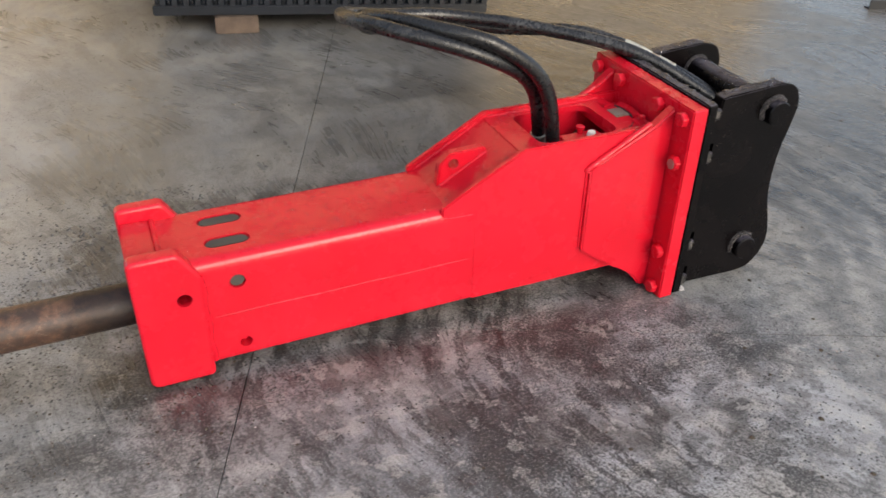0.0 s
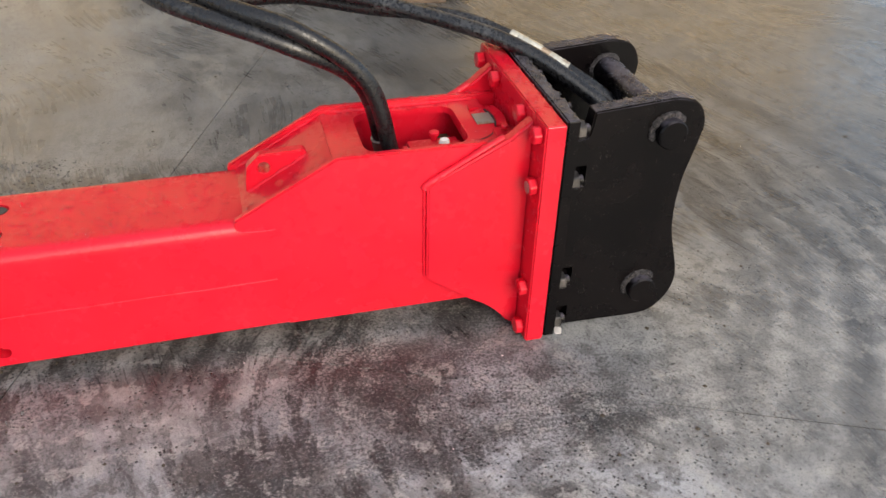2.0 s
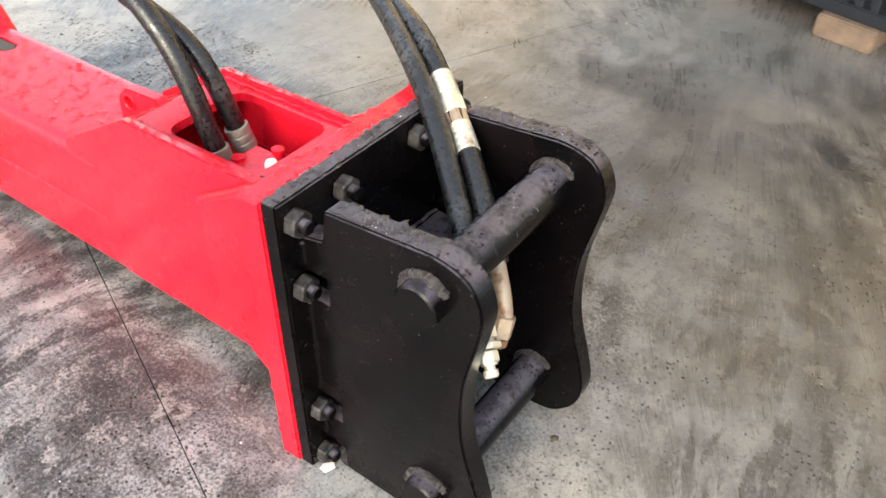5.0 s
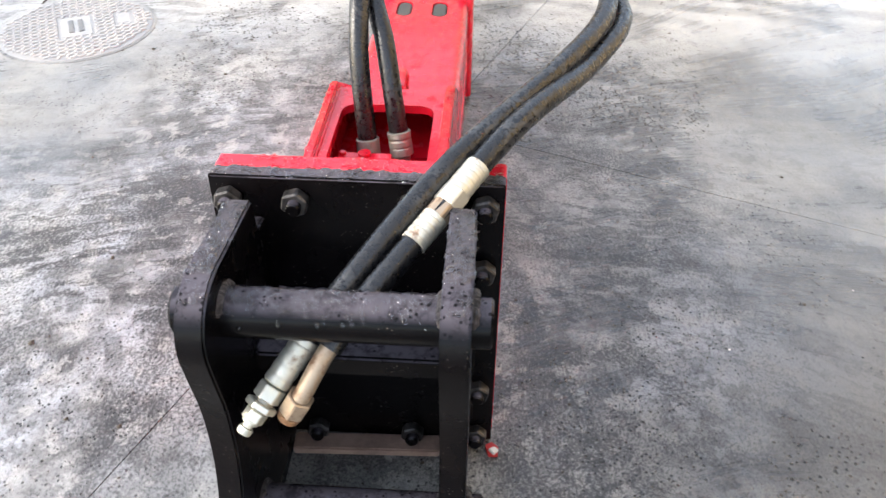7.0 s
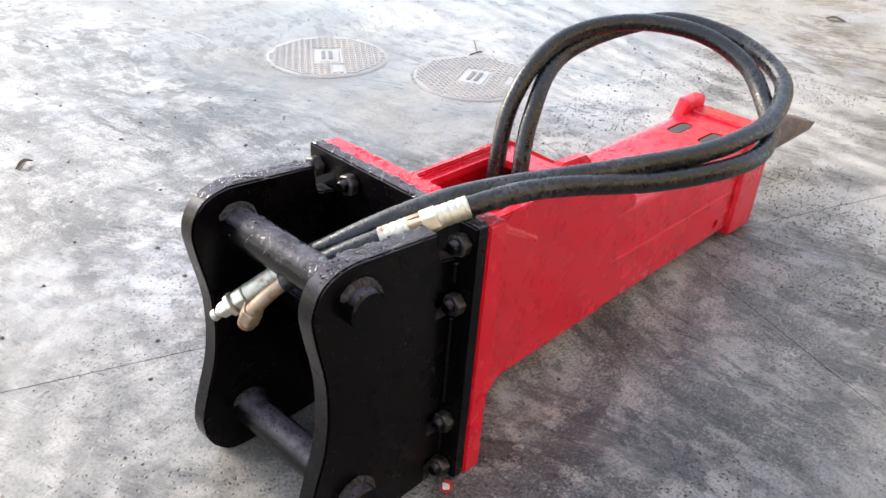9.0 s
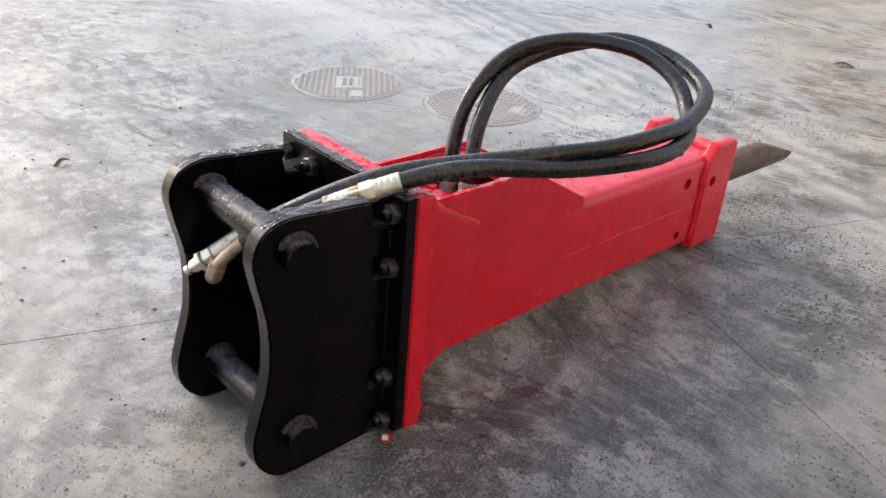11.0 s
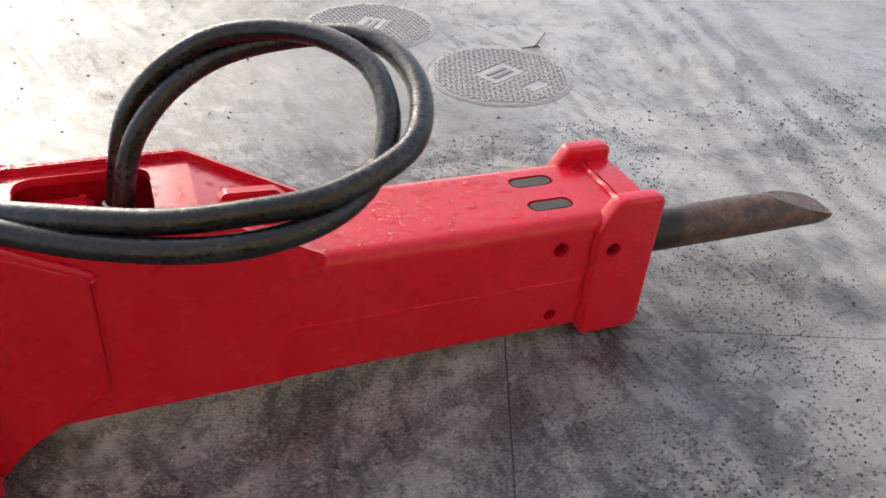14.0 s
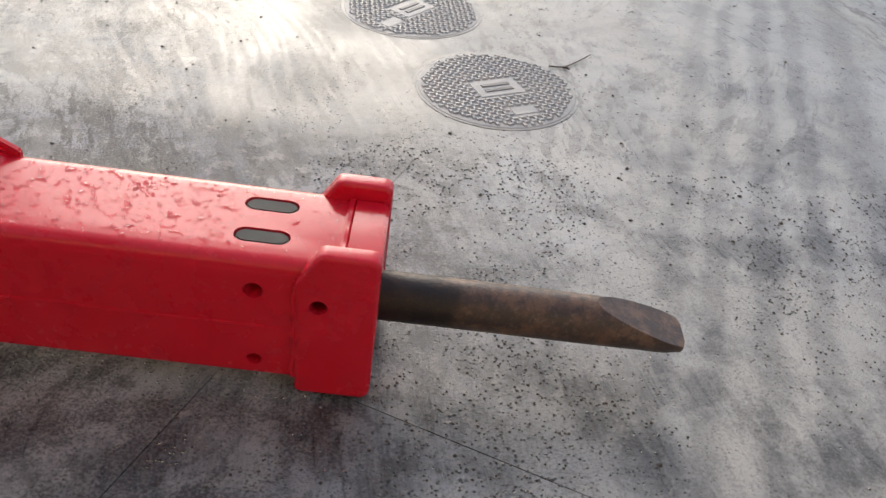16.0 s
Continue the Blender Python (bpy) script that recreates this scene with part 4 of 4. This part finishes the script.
# ---- the dark steel skip behind ----
def skip():
    base = pose(0.55, 4.75, 0.0, 0, 0, -12.0)
    ob = thing("steel_container", "dark blue ribbed steel container raised on timber blocks", "container", base)
    part("body", box(0, 1.88, 0.03, 1.6, 0.1, 1.25, 0.01), SKIP, ob)
    for k in range(30):
        x = 0.03 + k * 0.063
        part("rib", prism(rounded([(x, 0.0), (x + 0.03, 0.0), (x + 0.042, 0.032), (x - 0.012, 0.032)], 0.004), 0.15, 1.2, "z", 0), SKIP, ob)
    part("bottom_rail", box(-0.01, 1.89, -0.01, 0.06, 0.095, 0.15, 0.006), SKIP, ob)
    for x in (0.32, 1.5):
        b = thing("timber_block", "rough brown timber block under the container", "timber block", base @ pose(x, -0.05, 0, 0, 0, 4), "blocks under the container")
        part("block", box(0, 0.24, 0, 0.4, 0, 0.094, 0.006), BLOCKWOOD, b)


skip()


def steel_bar():
    bar = thing("steel_bar", "dark steel angle bar lying on the concrete", "steel bar", pose(5.2, 4.07, 0, 0, 0, -11))
    part("length", prism([(0, 0), (0.06, 0), (0.06, 0.008), (0.008, 0.008), (0.008, 0.06), (0, 0.06)], 0, 1.1, "x", 0.001), SKIP, bar)


steel_bar()


# ---- small things ----
def batten():
    b = thing("timber_batten", "pale wooden batten lying under the bracket", "batten", pose(1.838, 1.925, 0, 0, 0, 0.8) @ pose(0.058, -0.165, 0, 0, 0, 92))
    part("lath", box(0, 0.315, -0.022, 0.022, 0.0, 0.022, 0.003), WOOD, b)


batten()


def droplets():
    """Rain drops standing on the upward faces."""
    rng = random.Random(5)
    bm = bmesh.new()

    def drop(x, y, z, r, slope=0.0, stretch_=1.0):
        ang, h, n = rng.uniform(0, 6.3), r * rng.uniform(0.34, 0.5), 10
        ca, sa = math.cos(ang), math.sin(ang)
        rings = []
        for f, g in ((1.0, 0.0), (0.82, 0.6), (0.42, 0.92)):
            ring = []
            for k in range(n):
                a = 2 * math.pi * k / n
                w = r * f * (1 + 0.18 * math.sin(2 * a + ang))
                u, v = w * math.cos(a) * stretch_, w * math.sin(a)
                dx, dy = u * ca - v * sa, u * sa + v * ca
                ring.append(bm.verts.new((x + dx, y + dy, z + h * g + dx * slope)))
            rings.append(ring)
        top = bm.verts.new((x, y, z + h))
        for a, b in zip(rings, rings[1:]):
            for k in range(n):
                bm.faces.new((a[k], a[(k + 1) % n], b[(k + 1) % n], b[k]))
        for k in range(n):
            bm.faces.new((rings[-1][k], rings[-1][(k + 1) % n], top))

    def size():
        return min(0.0014 + rng.expovariate(1 / 0.0013), 0.0065)

    def field(count, x0, x1, y0, y1, height, slope=0.0, skip_=None, k=1.0):
        for _ in range(count):
            x, y = rng.uniform(x0, x1), rng.uniform(y0, y1)
            if skip_ and skip_(x, y):
                continue
            r = size() * k
            drop(x, y, height(x), r, slope, rng.choice((1, 1, 1, 1.5, 2.2)))

    slots = lambda x, y: abs(x + 1.381) < 0.068 and (abs(y + 0.059) < 0.03 or abs(y - 0.055) < 0.03)
    field(150, -1.54, -1.2, -0.114, 0.114, lambda x: 0.4272, 0, slots, 0.9)
    field(560, -1.3, -0.8, -0.114, 0.114, lambda x: 0.4272, 0, slots, 1.12)
    inside = lambda x, y: -0.468 < x < -0.19 and abs(y) < 0.11
    field(150, -0.54, -0.12, -0.12, 0.12, lambda x: 0.5617, 0, inside, 1.3)
    field(120, -0.53, -0.07, -0.149, -0.128, lambda x: 0.578 - (x + 0.54) * 0.006)
    field(120, -0.53, -0.07, 0.128, 0.149, lambda x: 0.578 - (x + 0.54) * 0.006)
    field(230, -0.06, -0.016, -0.255, 0.255, lambda x: 0.6642, 0, None, 1.2)
    field(260, -0.009, 0.019, -0.252, 0.252, lambda x: 0.6722, 0, None, 1.6)
    for s in (-1, 1):
        y0, y1 = sorted((s * 0.172, s * 0.209))
        field(230, 0.088, 0.3, y0, y1, lambda x: 0.6636 + (x - 0.08) * 0.0755, 0.0755, None, 1.55)
        field(40, 0.31, 0.35, y0, y1, lambda x: 0.679 - (x - 0.3) * 0.30, -0.3)
    for _ in range(330):
        a, y = rng.gauss(0, 0.5), rng.uniform(-0.16, 0.16)
        drop(0.283 + 0.0402 * math.sin(a), y, 0.592 + 0.0402 * math.cos(a), size() * 1.25, -math.tan(max(-1.1, min(1.1, a))))
    for _ in range(90):
        x, y = rng.uniform(-0.76, -0.56), rng.uniform(-0.12, 0.12)
        if abs(y) > 0.03:
            drop(x, y, 0.424 + (x + 0.777) * 0.5776 + 0.0005, size() * 1.3, 0.5776)
    drops = tagged(part("water_drop", bm, WATER, breaker, "clear rain drops", True), kind="stuff")
    drops.visible_shadow = False


droplets()


def pebble(bm, rng, x, y, r, flat=0.6):
    top, low = bm.verts.new((x, y, r * flat * rng.uniform(0.8, 1.2))), bm.verts.new((x, y, -0.001))
    n = rng.choice((4, 5, 6))
    ring = [bm.verts.new((x + r * rng.uniform(0.6, 1.1) * math.cos(k * 6.283 / n), y + r * rng.uniform(0.6, 1.1) * math.sin(k * 6.283 / n), r * flat * rng.uniform(0.15, 0.5))) for k in range(n)]
    for k in range(n):
        bm.faces.new((ring[k], ring[(k + 1) % n], top)), bm.faces.new((ring[(k + 1) % n], ring[k], low))


def grit():
    rng = random.Random(11)
    ob = tagged(thing("grit", "scattered dark grit and crumbs on the concrete", "grit"), kind="stuff")
    fine, coarse, pale, beads = bmesh.new(), bmesh.new(), bmesh.new(), bmesh.new()
    for _ in range(15000):
        x, y = rng.uniform(-3.2, 4.2), rng.uniform(-3.0, 4.6)
        if noise.noise(Vector((x * 1.1, y * 1.1, 3.3))) + 0.5 * noise.noise(Vector((x * 4, y * 4, 7.7))) < rng.uniform(-0.15, 0.55):
            continue
        pebble(fine, rng, x, y, rng.uniform(0.0008, 0.003), rng.uniform(0.4, 0.8))
    for _ in range(5200):
        x, y = rng.uniform(-3.5, 4.6), rng.uniform(-3.4, 4.6)
        if noise.noise(Vector((x * 1.3 + 9, y * 1.3, 1.3))) + 0.6 * noise.noise(Vector((x * 5, y * 5, 2.7))) < rng.uniform(-0.3, 0.6):
            continue
        pebble(coarse, rng, x, y, min(0.0022 + rng.expovariate(1 / 0.0016), 0.012), 0.5)
    for _ in range(4200):
        x, y = rng.uniform(-3.4, 1.3), rng.uniform(-2.6, 1.9)
        if noise.noise(Vector((x * 1.7 + 4, y * 1.7, 8.3))) + 0.6 * noise.noise(Vector((x * 6, y * 6, 5.1))) < rng.uniform(-0.2, 0.6):
            continue
        pebble(fine, rng, x, y, rng.uniform(0.0025, 0.0055), 0.55)
    for _ in range(2600):
        x, y = rng.uniform(-3.0, 1.0), rng.uniform(-2.4, 2.1)
        if noise.noise(Vector((x * 2.1, y * 1.2 + 3, 4.4))) + 0.5 * noise.noise(Vector((x * 7, y * 7, 9.1))) < rng.uniform(-0.1, 0.7):
            continue
        pebble(coarse, rng, x, y, min(0.003 + rng.expovariate(1 / 0.0012), 0.009), 0.65)
    # coarse beads of grit washed together round the chisel
    for _ in range(15000):
        x, y = rng.uniform(-1.5, 0.5), rng.uniform(0.9, 2.9)
        if noise.noise(Vector((x * 3.1, y * 1.0 + 2, 6.4))) + 0.6 * noise.noise(Vector((x * 8, y * 6, 1.1))) < rng.uniform(-0.1, 0.75):
            continue
        pebble(beads if rng.random() < 0.75 else coarse, rng, x, y, rng.uniform(0.0024, 0.0058), 0.7)
    # fine grit swept out past the bracket
    for _ in range(4200):
        x, y = rng.uniform(1.9, 4.2), rng.uniform(0.9, 4.2)
        if noise.noise(Vector((x * 1.9, y * 1.9, 2.2))) + 0.5 * noise.noise(Vector((x * 7, y * 7, 3.1))) < rng.uniform(-0.2, 0.6):
            continue
        pebble(fine if rng.random() < 0.6 else beads, rng, x, y, rng.uniform(0.0014, 0.0036), 0.55)
    # lone dark crumbs on the swept side
    for _ in range(170):
        x, y = rng.uniform(-1.6, 2.4), rng.uniform(-2.0, 1.3)
        pebble(coarse, rng, x, y, rng.uniform(0.004, 0.011), 0.7)
    for _ in range(60):
        pebble(pale, rng, rng.uniform(-2.5, 4), rng.uniform(-2, 4), rng.uniform(0.002, 0.004), 0.5)
    for bm, mat, text in ((fine, GRIT, "fine dark grit"), (coarse, DEBRIS, "dark brown crumbs"), (pale, PAPER, "pale chips"), (beads, BEADS, "wet grey beads of cement")):
        tagged(part("grain", bm, mat, ob, text), kind="stuff")


grit()


def twig(points, radius, label, category="twig", name="twig"):
    ob = thing(name, label, category, pose(points[0][0], points[0][1], 0))
    o = Vector((points[0][0], points[0][1], 0))
    line = catmull([Vector(p) - o for p in points], 5)
    part("stem", tube(line, [radius * (1 - 0.5 * k / len(line)) for k in range(len(line))], 7), DEBRIS, ob, smooth=True)
    return ob


t1 = twig([(-0.33, 0.165, 0.005), (-0.39, 0.16, 0.006), (-0.45, 0.1, 0.006), (-0.515, 0.025, 0.012)], 0.0035, "small dark twig lying on the concrete")
part("knot", tube([(-0.06, -0.006, 0.004), (-0.075, 0.012, 0.012), (-0.085, 0.02, 0.008)], [0.004, 0.005, 0.002], 7), DEBRIS, t1)


def leaf(x, y, turn, length, wide, label):
    ob = thing("leaf", label, "leaf", pose(x, y, 0.004, 0, 0, turn), "leaves on the yard")
    bm = bmesh.new()
    rows = []
    for k in range(9):
        t = k / 8
        w = wide * math.sin(math.pi * min(t * 0.96 + 0.04, 1)) ** 0.8 + 0.001
        z = 0.012 * math.sin(t * 5)
        rows.append([bm.verts.new((t * length, q * w, z + 0.006 * abs(q))) for q in (-1, 0, 1)])
    for a, b in zip(rows, rows[1:]):
        for q in (0, 1):
            bm.faces.new((a[q], a[q + 1], b[q + 1], b[q]))
    body = part("blade", bm, DEBRIS, ob)
    body.modifiers.new("thick", "SOLIDIFY").thickness = 0.0015
    return ob


leaf(-2.671, 1.106, 127, 0.15, 0.028, "dark brown dry leaf on the concrete")
leaf(1.905, -0.03, 20, 0.09, 0.014, "dark brown curled leaf on the concrete")
leaf(-2.83, 0.0, 60, 0.1, 0.016, "pale brown dry leaf on the concrete")


def scrap(x, y, turn, mat, other, label, k=1.0, tall=0.012):
    ob = thing("paper_scrap", label, "scrap", pose(x, y, 0.0, 0, 0, turn))
    part("piece", prism([(a * k, b * k) for a, b in ((-0.02, -0.012), (0.012, -0.018), (0.024, 0.004), (0.002, 0.018), (-0.022, 0.01))], 0.0, tall * k, "z", 0.001), mat, ob)
    if other:
        part("torn_corner", prism([(a * k, b * k) for a, b in ((0.0, -0.014), (0.022, -0.008), (0.015, 0.012), (0.0, 0.006))], 0.011 * k, 0.022 * k, "z", 0.002), other, ob, "white torn corner")


scrap(1.88, 2.19, 30, REDSCRAP, PAPER, "small crumpled red and white paper scrap", 0.8)
scrap(1.882, 1.688, 80, PAPER, None, "small white paper scrap under the bracket", 0.75, 0.004)
